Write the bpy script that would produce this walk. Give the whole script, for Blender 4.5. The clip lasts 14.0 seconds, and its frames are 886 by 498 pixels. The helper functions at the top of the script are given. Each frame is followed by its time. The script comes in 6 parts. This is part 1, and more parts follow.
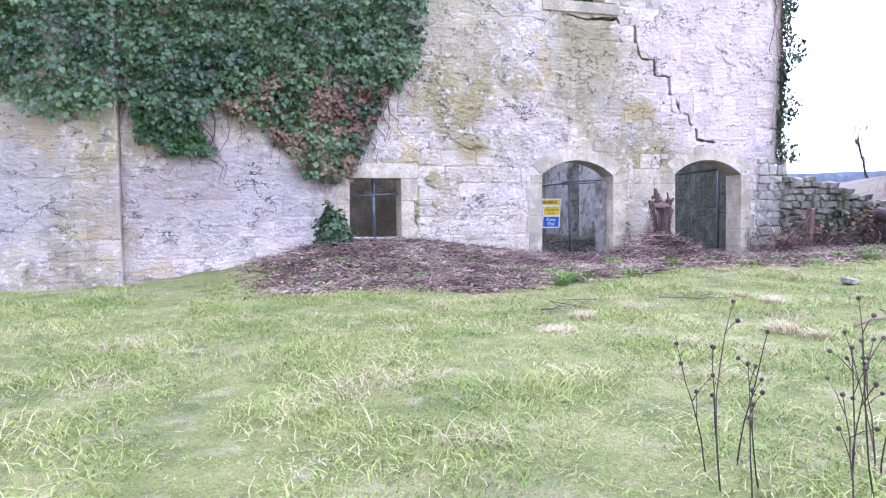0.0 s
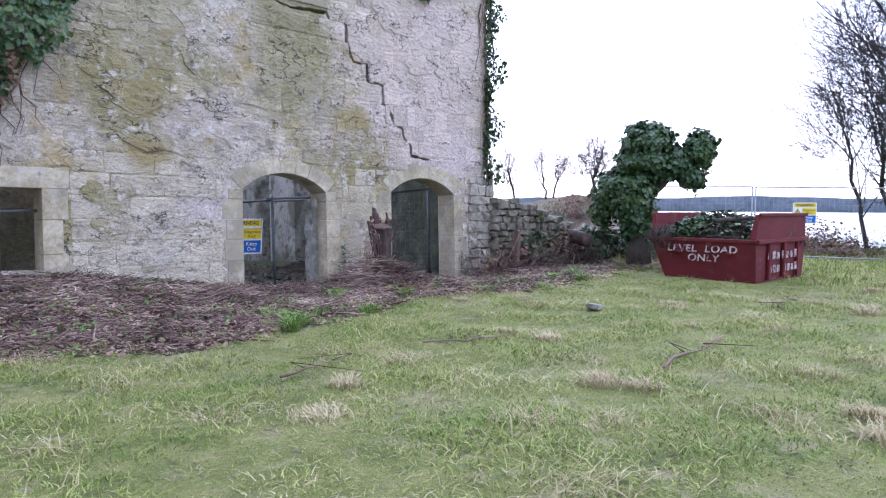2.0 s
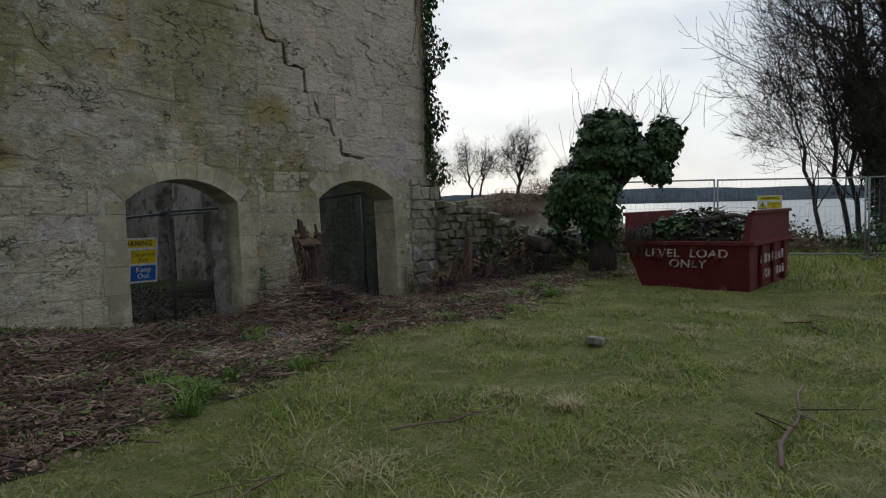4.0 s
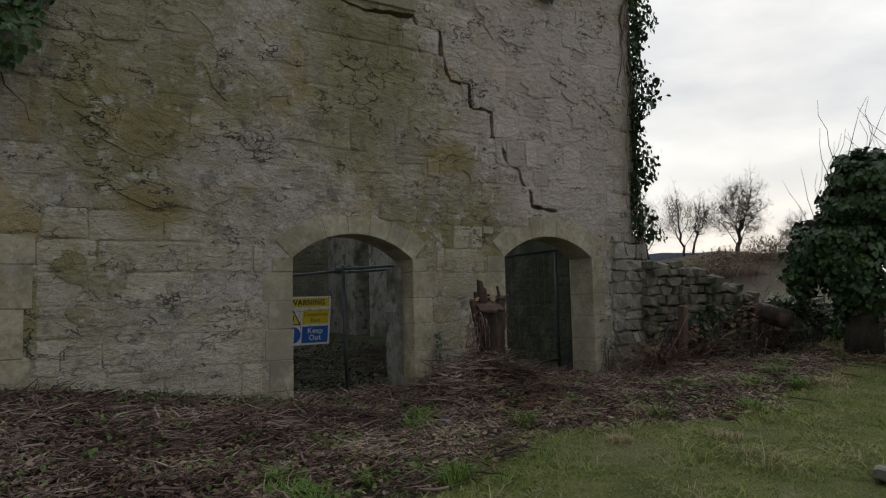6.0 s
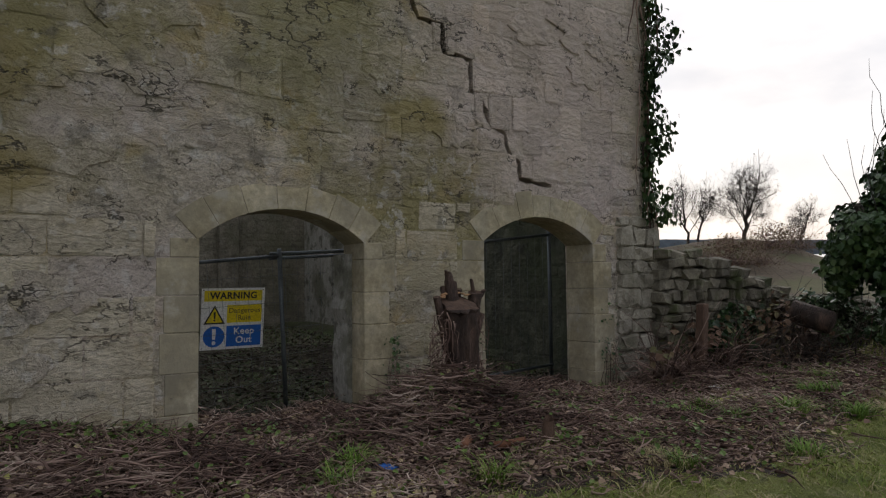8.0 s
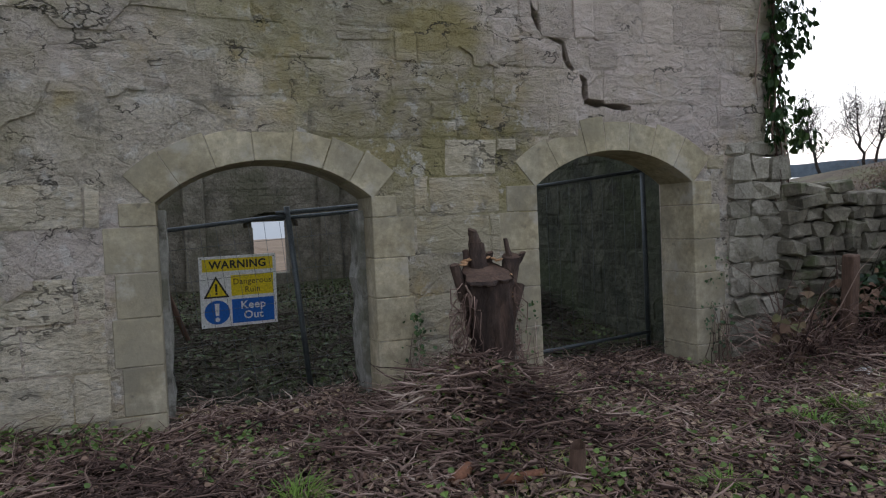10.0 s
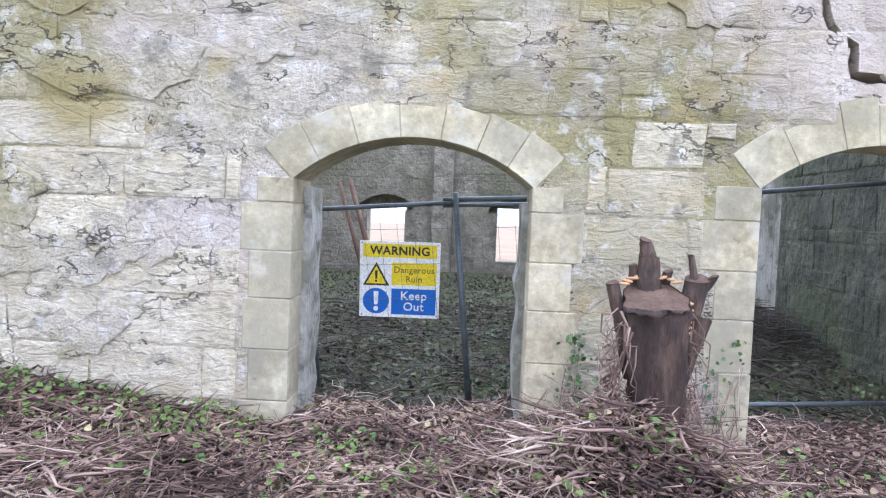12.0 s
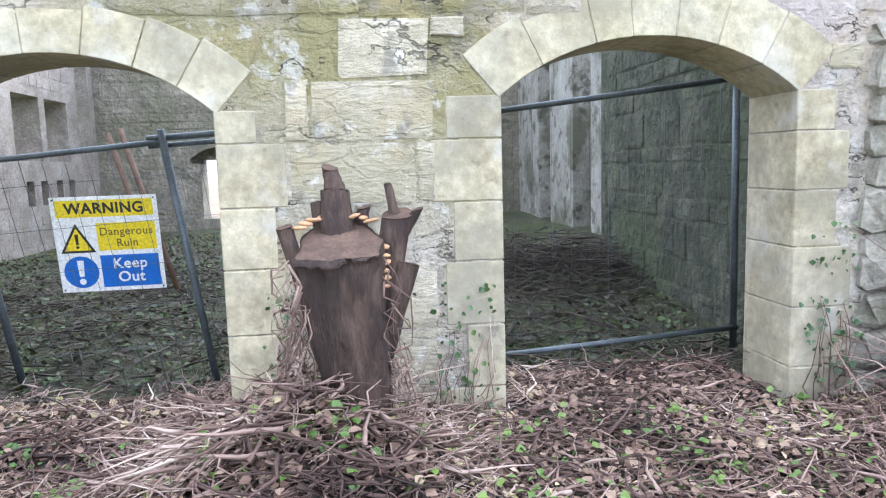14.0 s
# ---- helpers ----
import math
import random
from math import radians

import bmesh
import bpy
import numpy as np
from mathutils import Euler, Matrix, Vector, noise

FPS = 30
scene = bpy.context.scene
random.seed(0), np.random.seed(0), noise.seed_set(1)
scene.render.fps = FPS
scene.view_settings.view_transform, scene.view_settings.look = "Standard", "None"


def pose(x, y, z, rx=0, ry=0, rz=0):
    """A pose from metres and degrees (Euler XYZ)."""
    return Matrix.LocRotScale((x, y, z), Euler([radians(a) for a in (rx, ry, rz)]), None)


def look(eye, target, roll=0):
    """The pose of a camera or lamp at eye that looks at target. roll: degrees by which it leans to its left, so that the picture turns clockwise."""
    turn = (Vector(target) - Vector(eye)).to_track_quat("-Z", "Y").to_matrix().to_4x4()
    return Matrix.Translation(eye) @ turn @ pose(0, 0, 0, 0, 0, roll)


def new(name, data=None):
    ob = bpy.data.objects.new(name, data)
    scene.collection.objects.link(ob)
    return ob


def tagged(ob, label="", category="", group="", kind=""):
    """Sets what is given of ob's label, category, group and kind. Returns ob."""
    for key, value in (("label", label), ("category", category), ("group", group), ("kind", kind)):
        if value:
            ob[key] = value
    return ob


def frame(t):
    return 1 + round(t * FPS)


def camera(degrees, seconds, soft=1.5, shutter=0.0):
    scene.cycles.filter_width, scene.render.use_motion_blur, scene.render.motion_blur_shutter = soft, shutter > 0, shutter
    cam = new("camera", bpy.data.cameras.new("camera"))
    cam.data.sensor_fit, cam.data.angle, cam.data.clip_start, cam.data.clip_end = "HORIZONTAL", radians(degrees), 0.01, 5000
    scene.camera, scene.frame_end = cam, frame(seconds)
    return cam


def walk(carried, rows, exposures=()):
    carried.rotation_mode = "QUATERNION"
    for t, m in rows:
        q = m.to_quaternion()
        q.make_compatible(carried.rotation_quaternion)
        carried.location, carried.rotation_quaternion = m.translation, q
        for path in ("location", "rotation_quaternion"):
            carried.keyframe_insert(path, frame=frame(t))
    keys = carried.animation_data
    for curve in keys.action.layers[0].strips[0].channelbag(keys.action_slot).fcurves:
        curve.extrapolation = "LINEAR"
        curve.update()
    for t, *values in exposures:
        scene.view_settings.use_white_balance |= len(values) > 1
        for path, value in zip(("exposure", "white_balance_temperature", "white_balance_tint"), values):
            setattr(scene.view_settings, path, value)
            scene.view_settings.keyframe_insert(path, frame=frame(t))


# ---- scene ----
cam = camera(65.5, 14.0, 1.2, 0.0)
PATH = [
    (0, (1.482, -0.33, 1.342), (2.021, 1.594, 1.261), -0.5),
    (0.5, (1.562, 0.377, 1.354), (2.35, 2.215, 1.323), 1.4),
    (1, (1.65, 0.992, 1.359), (2.631, 2.731, 1.47), -0.2),
    (1.5, (1.763, 1.581, 1.267), (2.933, 3.2, 1.158), -1.1),
    (2, (2.013, 2.147, 1.377), (3.361, 3.624, 1.349), -1.0),
    (2.2, (2.196, 2.399, 1.39), (3.587, 3.835, 1.454), -0.0),
    (4.3, (3.388, 4.231, 1.638), (4.905, 5.533, 1.6), -3.2),
    (4.5, (3.41, 4.289, 1.643), (4.934, 5.582, 1.688), -1.7),
    (5, (3.814, 4.518, 1.672), (5.208, 5.951, 1.713), -1.6),
    (5.5, (4.148, 4.775, 1.711), (5.378, 6.348, 1.822), -1.6),
    (6, (4.55, 5.17, 1.739), (5.617, 6.855, 1.888), -1.4),
    (6.5, (4.869, 5.561, 1.783), (5.93, 7.245, 1.976), -2.7),
    (7, (5.159, 5.957, 1.841), (6.228, 7.636, 2.034), -3.6),
    (7.5, (5.558, 6.211, 1.873), (6.491, 7.962, 2.124), -0.2),
    (8, (5.993, 6.64, 1.863), (7.059, 8.329, 1.964), -0.6),
    (8.2, (6.175, 6.822, 1.869), (7.249, 8.506, 1.979), -1.2),
    (10.3, (7.951, 7.737, 2.06), (8.604, 9.619, 1.893), -2.2),
    (10.5, (8.092, 7.85, 2.067), (8.787, 9.703, 1.778), -2.7),
    (10.6, (8.166, 7.889, 2.066), (8.864, 9.737, 1.754), -2.6),
    (11, (8.373, 8.145, 2.053), (8.865, 10.068, 1.809), -0.3),
    (11.5, (8.575, 8.298, 2.099), (8.836, 10.271, 1.897), -2.3),
    (12, (8.796, 8.409, 2.081), (8.701, 10.404, 1.985), 2.4),
    (12.5, (9.062, 8.626, 2.04), (9.037, 10.616, 1.843), -0.9),
    (13, (9.363, 8.923, 2.038), (9.389, 10.916, 1.875), -0.8),
    (13.5, (9.711, 9.171, 1.976), (9.718, 11.159, 1.756), -0.5),
    (14, (9.999, 9.392, 1.984), (10.199, 11.368, 1.744), -1.6),
]
EXPOSURES = [
    (0.0, 2.1, 5400, 34), (1.0, 2.0, 5400, 34), (1.5, 1.6, 5450, 30), (2.2, 1.15, 5600, 22), (3.2, 0.05, 6300, 13), (4.3, -0.86, 6650, 5),
    (8.2, -0.55, 7000, 12), (9.4, -0.1, 6600, 11), (10.3, -0.02, 6200, 13), (10.6, 1.1, 6000, 15), (11.0, 1.95, 5850, 18), (12.5, 2.1, 5850, 15), (14.0, 2.25, 5900, 11),
]
import itertools
import functools

# The castle stands a little out of plumb: its own frame, laid into the world.
CASTLE = pose(0, 0, 0.15, -2.8, 0.8, 0)
walk(cam, [(t, CASTLE @ look(eye, target, roll)) for t, eye, target, roll in PATH], EXPOSURES)

# ---- world and sun ----
sky_world = bpy.data.worlds.new("overcast_sky")
scene.world = sky_world
sky_world.use_nodes = True
wn = sky_world.node_tree.nodes
wl = sky_world.node_tree.links
sky = wn.new("ShaderNodeTexSky")
sky.sky_type = 'NISHITA'
sky.sun_disc = False
sky.sun_elevation = radians(20)
sky.sun_rotation = radians(57)
wco = wn.new("ShaderNodeTexCoord")
wmap = wn.new("ShaderNodeMapping")
wmap.inputs["Scale"].default_value = (1.3, 1.3, 3.6)
cloud = wn.new("ShaderNodeTexNoise")
cloud.inputs["Scale"].default_value = 2.2
cloud.inputs["Detail"].default_value = 7
cloud.inputs["Roughness"].default_value = 0.52
ramp = wn.new("ShaderNodeValToRGB")
ramp.color_ramp.elements[0].position = 0.34
ramp.color_ramp.elements[0].color = (6.0, 6.8, 8.2, 1)
ramp.color_ramp.elements[1].position = 0.62
ramp.color_ramp.elements[1].color = (9.9, 10.4, 11.3, 1)
mixs = wn.new("ShaderNodeMixRGB")
mixs.inputs[0].default_value = 0.9
wl.new(wco.outputs["Generated"], wmap.inputs[0])
wl.new(wmap.outputs[0], cloud.inputs[0])
wl.new(cloud.outputs[0], ramp.inputs[0])
wl.new(sky.outputs[0], mixs.inputs[1])
wl.new(ramp.outputs[0], mixs.inputs[2])
# The cloud is brighter towards the low hidden sun over the water.
SUN_FROM = Vector((0.80, 0.52, 0.34)).normalized()
wdot = wn.new("ShaderNodeVectorMath")
wdot.operation = 'DOT_PRODUCT'
wdot.inputs[1].default_value = SUN_FROM
wl.new(wco.outputs["Generated"], wdot.inputs[0])
wrange = wn.new("ShaderNodeMapRange")
wrange.inputs[1].default_value, wrange.inputs[2].default_value = -1.0, 1.0
wrange.inputs[3].default_value, wrange.inputs[4].default_value = 0.5, 1.45
wl.new(wdot.outputs["Value"], wrange.inputs[0])
wmul = wn.new("ShaderNodeMixRGB")
wmul.blend_type = 'MULTIPLY'
wmul.inputs[0].default_value = 1.0
wl.new(mixs.outputs[0], wmul.inputs[1])
wl.new(wrange.outputs[0], wmul.inputs[2])
wl.new(wmul.outputs[0], wn["Background"].inputs[0])
wn["Background"].inputs[1].default_value = 0.11

sun_data = bpy.data.lights.new("sun", 'SUN')
sun_data.energy = 0.6
sun_data.angle = radians(25)
sun_data.color = (1.0, 0.95, 0.88)
sun = new("sun", sun_data)
sun.matrix_world = look((40, 26, 17), (0, 0, 0))


# ---- materials ----
def material(name, stops, scale=2.0, rough=0.9, bump=0.3, fine=40.0, stain=None, stain_scale=0.5, stain_at=(0.5, 0.65),
             metal=0.0, per=None, per_amount=0.35, stretch=(1, 1, 1), pits=0.0, bump_dist=0.02, crev=0.0, zones=()):
    m = bpy.data.materials.new(name)
    m.use_nodes = True
    n, l = m.node_tree.nodes, m.node_tree.links
    b = n["Principled BSDF"]
    b.inputs["Roughness"].default_value = rough
    b.inputs["Metallic"].default_value = metal
    co = n.new("ShaderNodeTexCoord")
    geo = n.new("ShaderNodeNewGeometry")
    mp = n.new("ShaderNodeMapping")
    mp.inputs["Scale"].default_value = stretch
    l.new(geo.outputs["Position"], mp.inputs[0])
    big = n.new("ShaderNodeTexNoise")
    big.inputs["Scale"].default_value = scale
    big.inputs["Detail"].default_value = 8
    big.inputs["Roughness"].default_value = 0.65
    l.new(mp.outputs[0], big.inputs[0])
    cr = n.new("ShaderNodeValToRGB")
    while len(cr.color_ramp.elements) < len(stops):
        cr.color_ramp.elements.new(0.5)
    for e, (p, c) in zip(cr.color_ramp.elements, stops):
        e.position, e.color = p, (*c, 1)
    l.new(big.outputs[0], cr.inputs[0])
    col = cr.outputs[0]
    small = n.new("ShaderNodeTexNoise")
    small.inputs["Scale"].default_value = fine
    small.inputs["Detail"].default_value = 6
    small.inputs["Roughness"].default_value = 0.7
    l.new(mp.outputs[0], small.inputs[0])

    def mixin(a, fac, c2, mode='MIX'):
        mx = n.new("ShaderNodeMixRGB")
        mx.blend_type = mode
        l.new(a, mx.inputs[1])
        if isinstance(fac, float):
            mx.inputs[0].default_value = fac
        else:
            l.new(fac, mx.inputs[0])
        if isinstance(c2, tuple):
            mx.inputs[2].default_value = (*c2, 1)
        else:
            l.new(c2, mx.inputs[2])
        return mx.outputs[0]

    grey = n.new("ShaderNodeMapRange")
    grey.inputs[1].default_value, grey.inputs[2].default_value = 0.25, 0.75
    grey.inputs[3].default_value, grey.inputs[4].default_value = 0.58, 1.32
    l.new(small.outputs[0], grey.inputs[0])
    col = mixin(col, 1.0, grey.outputs[0], 'MULTIPLY')
    for k, item in enumerate(stain or ()):
        sc, at, c2, amount = item
        st = n.new("ShaderNodeTexNoise")
        st.inputs["Scale"].default_value = sc
        st.inputs["Detail"].default_value = 6
        st.inputs["Roughness"].default_value = 0.62
        off = n.new("ShaderNodeMapping")
        off.inputs["Location"].default_value = (3.7 * k + 1.3, 8.1 * k, 2.9 * k)
        l.new(geo.outputs["Position"], off.inputs[0])
        l.new(off.outputs[0], st.inputs[0])
        rg = n.new("ShaderNodeMapRange")
        rg.inputs[1].default_value, rg.inputs[2].default_value = at
        rg.inputs[3].default_value, rg.inputs[4].default_value = 0.0, amount
        l.new(st.outputs[0], rg.inputs[0])
        col = mixin(col, rg.outputs[0], c2)
    for (zx, zz), (sx, sz), zcol, amount in zones:
        # A stain or patch of its own shape on the wall, with a ragged edge.
        zm = n.new("ShaderNodeVectorMath")
        zm.operation = 'MULTIPLY_ADD'
        zm.inputs[1].default_value = (1.1 * sx, 0, 1.1 * sz)
        l.new(big.outputs["Color"], zm.inputs[0])
        l.new(geo.outputs["Position"], zm.inputs[2])
        zp = n.new("ShaderNodeMapping")
        zp.inputs["Location"].default_value = (-zx / sx - 0.55, 0, -zz / sz - 0.55)
        zp.inputs["Scale"].default_value = (1 / sx, 0, 1 / sz)
        l.new(zm.outputs[0], zp.inputs[0])
        zl = n.new("ShaderNodeVectorMath")
        zl.operation = 'LENGTH'
        l.new(zp.outputs[0], zl.inputs[0])
        zr = n.new("ShaderNodeMapRange")
        zr.inputs[1].default_value, zr.inputs[2].default_value = 1.1, 0.55
        zr.inputs[3].default_value, zr.inputs[4].default_value = 0.0, amount
        l.new(zl.outputs["Value"], zr.inputs[0])
        col = mixin(col, zr.outputs[0], zcol)
    crevice = None
    if crev:
        # Short ragged cracks where the surface has spalled.
        lines = []
        for sc, off in ((1.1, 0.0), (2.1, 7.0)):
            cm = n.new("ShaderNodeMapping")
            cm.inputs["Location"].default_value = (off, off, off)
            cm.inputs["Scale"].default_value = (1, 1, 1.7)
            l.new(geo.outputs["Position"], cm.inputs[0])
            cn = n.new("ShaderNodeTexNoise")
            cn.inputs["Scale"].default_value = sc
            cn.inputs["Detail"].default_value = 5
            cn.inputs["Roughness"].default_value = 0.6
            l.new(cm.outputs[0], cn.inputs[0])
            ca = n.new("ShaderNodeMath")
            ca.operation = 'SUBTRACT'
            ca.inputs[1].default_value = 0.5
            l.new(cn.outputs[0], ca.inputs[0])
            cb = n.new("ShaderNodeMath")
            cb.operation = 'ABSOLUTE'
            l.new(ca.outputs[0], cb.inputs[0])
            cc = n.new("ShaderNodeMapRange")
            cc.inputs[1].default_value, cc.inputs[2].default_value = 0.003, 0.011
            cc.inputs[3].default_value, cc.inputs[4].default_value = 1.0, 0.0
            l.new(cb.outputs[0], cc.inputs[0])
            ck = n.new("ShaderNodeTexNoise")
            ck.inputs["Scale"].default_value = sc * 1.5
            ck.inputs["Detail"].default_value = 2
            co2 = n.new("ShaderNodeMapping")
            co2.inputs["Location"].default_value = (off + 21, 5, off)
            l.new(geo.outputs["Position"], co2.inputs[0])
            l.new(co2.outputs[0], ck.inputs[0])
            cr2 = n.new("ShaderNodeMapRange")
            cr2.inputs[1].default_value, cr2.inputs[2].default_value = 0.53, 0.61
            l.new(ck.outputs[0], cr2.inputs[0])
            cp = n.new("ShaderNodeMath")
            cp.operation = 'MULTIPLY'
            l.new(cc.outputs[0], cp.inputs[0])
            l.new(cr2.outputs[0], cp.inputs[1])
            lines.append(cp.outputs[0])
        cx = n.new("ShaderNodeMath")
        cx.operation = 'MAXIMUM'
        l.new(lines[0], cx.inputs[0])
        l.new(lines[1], cx.inputs[1])
        cy = n.new("ShaderNodeMath")
        cy.operation = 'MULTIPLY'
        cy.inputs[1].default_value = crev
        l.new(cx.outputs[0], cy.inputs[0])
        crevice = cy.outputs[0]
        col = mixin(col, crevice, (0.07, 0.062, 0.05))
    if per:
        if per == "object":
            src = n.new("ShaderNodeObjectInfo").outputs["Random"]
        else:
            src = geo.outputs["Random Per Island"]
        pr = n.new("ShaderNodeMapRange")
        pr.inputs[3].default_value, pr.inputs[4].default_value = 1 - per_amount, 1 + per_amount
        l.new(src, pr.inputs[0])
        col = mixin(col, 1.0, pr.outputs[0], 'MULTIPLY')
    l.new(col, b.inputs["Base Color"])
    if bump:
        bp = n.new("ShaderNodeBump")
        bp.inputs["Strength"].default_value = bump
        bp.inputs["Distance"].default_value = bump_dist
        h = small.outputs[0]
        if pits:
            vo = n.new("ShaderNodeTexVoronoi")
            vo.inputs["Scale"].default_value = 9.0
            l.new(mp.outputs[0], vo.inputs[0])
            ad = n.new("ShaderNodeMath")
            ad.operation = 'MULTIPLY_ADD'
            ad.inputs[1].default_value = pits
            l.new(vo.outputs[0], ad.inputs[0])
            l.new(h, ad.inputs[2])
            ad2 = n.new("ShaderNodeMath")
            ad2.operation = 'ADD'
            l.new(ad.outputs[0], ad2.inputs[0])
            l.new(big.outputs[0], ad2.inputs[1])
            h = ad2.outputs[0]
            # Irregular rubble joints, bent by the large noise.
            wob = n.new("ShaderNodeVectorMath")
            wob.operation = 'MULTIPLY_ADD'
            wob.inputs[1].default_value = (0.35, 0.35, 0.35)
            l.new(big.outputs["Color"], wob.inputs[0])
            l.new(mp.outputs[0], wob.inputs[2])
            ed = n.new("ShaderNodeTexVoronoi")
            ed.feature = 'DISTANCE_TO_EDGE'
            ed.inputs["Scale"].default_value = 1.9
            l.new(wob.outputs[0], ed.inputs[0])
            er = n.new("ShaderNodeMapRange")
            er.inputs[1].default_value, er.inputs[2].default_value = 0.0, 0.035
            er.inputs[3].default_value, er.inputs[4].default_value = 0.0, 0.32
            l.new(ed.outputs[0], er.inputs[0])
            ad3 = n.new("ShaderNodeMath")
            ad3.operation = 'ADD'
            l.new(h, ad3.inputs[0])
            l.new(er.outputs[0], ad3.inputs[1])
            h = ad3.outputs[0]
        if crevice:
            cs = n.new("ShaderNodeMath")
            cs.operation = 'MULTIPLY_ADD'
            cs.inputs[1].default_value = -0.9
            l.new(crevice, cs.inputs[0])
            l.new(h, cs.inputs[2])
            h = cs.outputs[0]
        l.new(h, bp.inputs["Height"])
        l.new(bp.outputs[0], b.inputs["Normal"])
    return m


def ramp_leaf(name, cols, rough=0.55, sheen=0.0, bump=0.0):
    """Leaf or blade colours picked at random for each loose piece."""
    m = bpy.data.materials.new(name)
    m.use_nodes = True
    n, l = m.node_tree.nodes, m.node_tree.links
    b = n["Principled BSDF"]
    b.inputs["Roughness"].default_value = rough
    geo = n.new("ShaderNodeNewGeometry")
    no = n.new("ShaderNodeTexNoise")
    no.inputs["Scale"].default_value = 0.9
    no.inputs["Detail"].default_value = 4
    l.new(geo.outputs["Position"], no.inputs[0])
    ad = n.new("ShaderNodeMath")
    ad.operation = 'MULTIPLY_ADD'
    ad.inputs[1].default_value = 0.62
    l.new(geo.outputs["Random Per Island"], ad.inputs[0])
    sb = n.new("ShaderNodeMath")
    sb.operation = 'MULTIPLY_ADD'
    sb.inputs[1].default_value = 1.5
    sb.inputs[2].default_value = -0.56
    l.new(no.outputs[0], sb.inputs[0])
    l.new(sb.outputs[0], ad.inputs[2])
    cr = n.new("ShaderNodeValToRGB")
    while len(cr.color_ramp.elements) < len(cols):
        cr.color_ramp.elements.new(0.5)
    for e, (p, c) in zip(cr.color_ramp.elements, cols):
        e.position, e.color = p, (*c, 1)
    l.new(ad.outputs[0], cr.inputs[0])
    l.new(cr.outputs[0], b.inputs["Base Color"])
    return m


def plain(name, col, rough=0.5, metal=0.0, vary=0.15, scale=30.0, bump=0.1):
    a = tuple(c * (1 - vary) for c in col)
    z = tuple(min(1, c * (1 + vary)) for c in col)
    return material(name, [(0.35, a), (0.65, z)], scale=scale / 10, rough=rough, metal=metal, bump=bump, fine=scale * 2, bump_dist=0.004)


WALL_STAINS = [(0.36, (0.48, 0.64), (0.32, 0.28, 0.115), 0.85), (1.3, (0.54, 0.64), (0.50, 0.39, 0.20), 0.85), (0.7, (0.52, 0.66), (0.64, 0.55, 0.53), 0.7),
               (3.1, (0.56, 0.66), (0.22, 0.20, 0.17), 0.65), (6.5, (0.56, 0.64), (0.74, 0.71, 0.67), 0.6), (16.0, (0.62, 0.70), (0.12, 0.11, 0.10), 0.5)]
# Algae below the upper window, rose-grey harling towards the corner, ochre patches.
WALL_ZONES = [((11.9, 4.5), (2.1, 3.0), (0.76, 0.635, 0.59), 0.7), ((8.6, 4.4), (1.0, 1.9), (0.25, 0.235, 0.09), 0.62), ((5.6, 5.0), (1.3, 1.4), (0.34, 0.31, 0.15), 0.55),
              ((5.95, 2.25), (0.40, 0.34), (0.36, 0.29, 0.13), 0.85), ((5.9, 3.05), (0.36, 0.40), (0.34, 0.28, 0.13), 0.8), ((9.85, 3.1), (0.55, 0.30), (0.36, 0.30, 0.13), 0.85),
              ((1.0, 1.4), (2.4, 1.0), (0.40, 0.35, 0.345), 0.65), ((-3.5, 1.4), (2.6, 1.4), (0.36, 0.33, 0.315), 0.6)]
M_WALL = material("weathered_harled_stone", [(0.28, (0.44, 0.385, 0.31)), (0.5, (0.60, 0.53, 0.44)), (0.70, (0.74, 0.67, 0.58))],
                  scale=3.0, rough=0.95, bump=0.9, fine=34, stain=WALL_STAINS, pits=0.9, bump_dist=0.05, stretch=(1, 1, 1.25), crev=0.85, zones=WALL_ZONES)
M_STONE = material("weathered_wall_stone", [(0.28, (0.45, 0.39, 0.31)), (0.5, (0.62, 0.54, 0.44)), (0.70, (0.75, 0.67, 0.57))],
                   scale=3.4, rough=0.95, bump=0.9, fine=38, stain=WALL_STAINS, per="object", per_amount=0.13, pits=0.7, bump_dist=0.04, stretch=(1, 1, 1.9), crev=0.8, zones=WALL_ZONES)
M_STONE_FAR = material("weathered_wall_stone_joined", [(0.28, (0.45, 0.39, 0.31)), (0.5, (0.62, 0.54, 0.44)), (0.70, (0.75, 0.67, 0.57))],
                       scale=3.4, rough=0.95, bump=0.9, fine=38, stain=WALL_STAINS, per="island", per_amount=0.14, pits=0.7, bump_dist=0.04, stretch=(1, 1, 1.9), crev=0.8, zones=WALL_ZONES)
M_DRESSED = material("yellow_dressed_sandstone", [(0.3, (0.30, 0.255, 0.165)), (0.5, (0.455, 0.395, 0.27)), (0.7, (0.60, 0.54, 0.41))],
                     scale=2.2, rough=0.9, bump=0.6, fine=16, stain=[(1.3, (0.46, 0.64), (0.27, 0.245, 0.185), 0.85), (2.3, (0.55, 0.66), (0.50, 0.47, 0.42), 0.7), (7.0, (0.62, 0.7), (0.13, 0.12, 0.10), 0.6)],
                     per="object", per_amount=0.13, bump_dist=0.012)
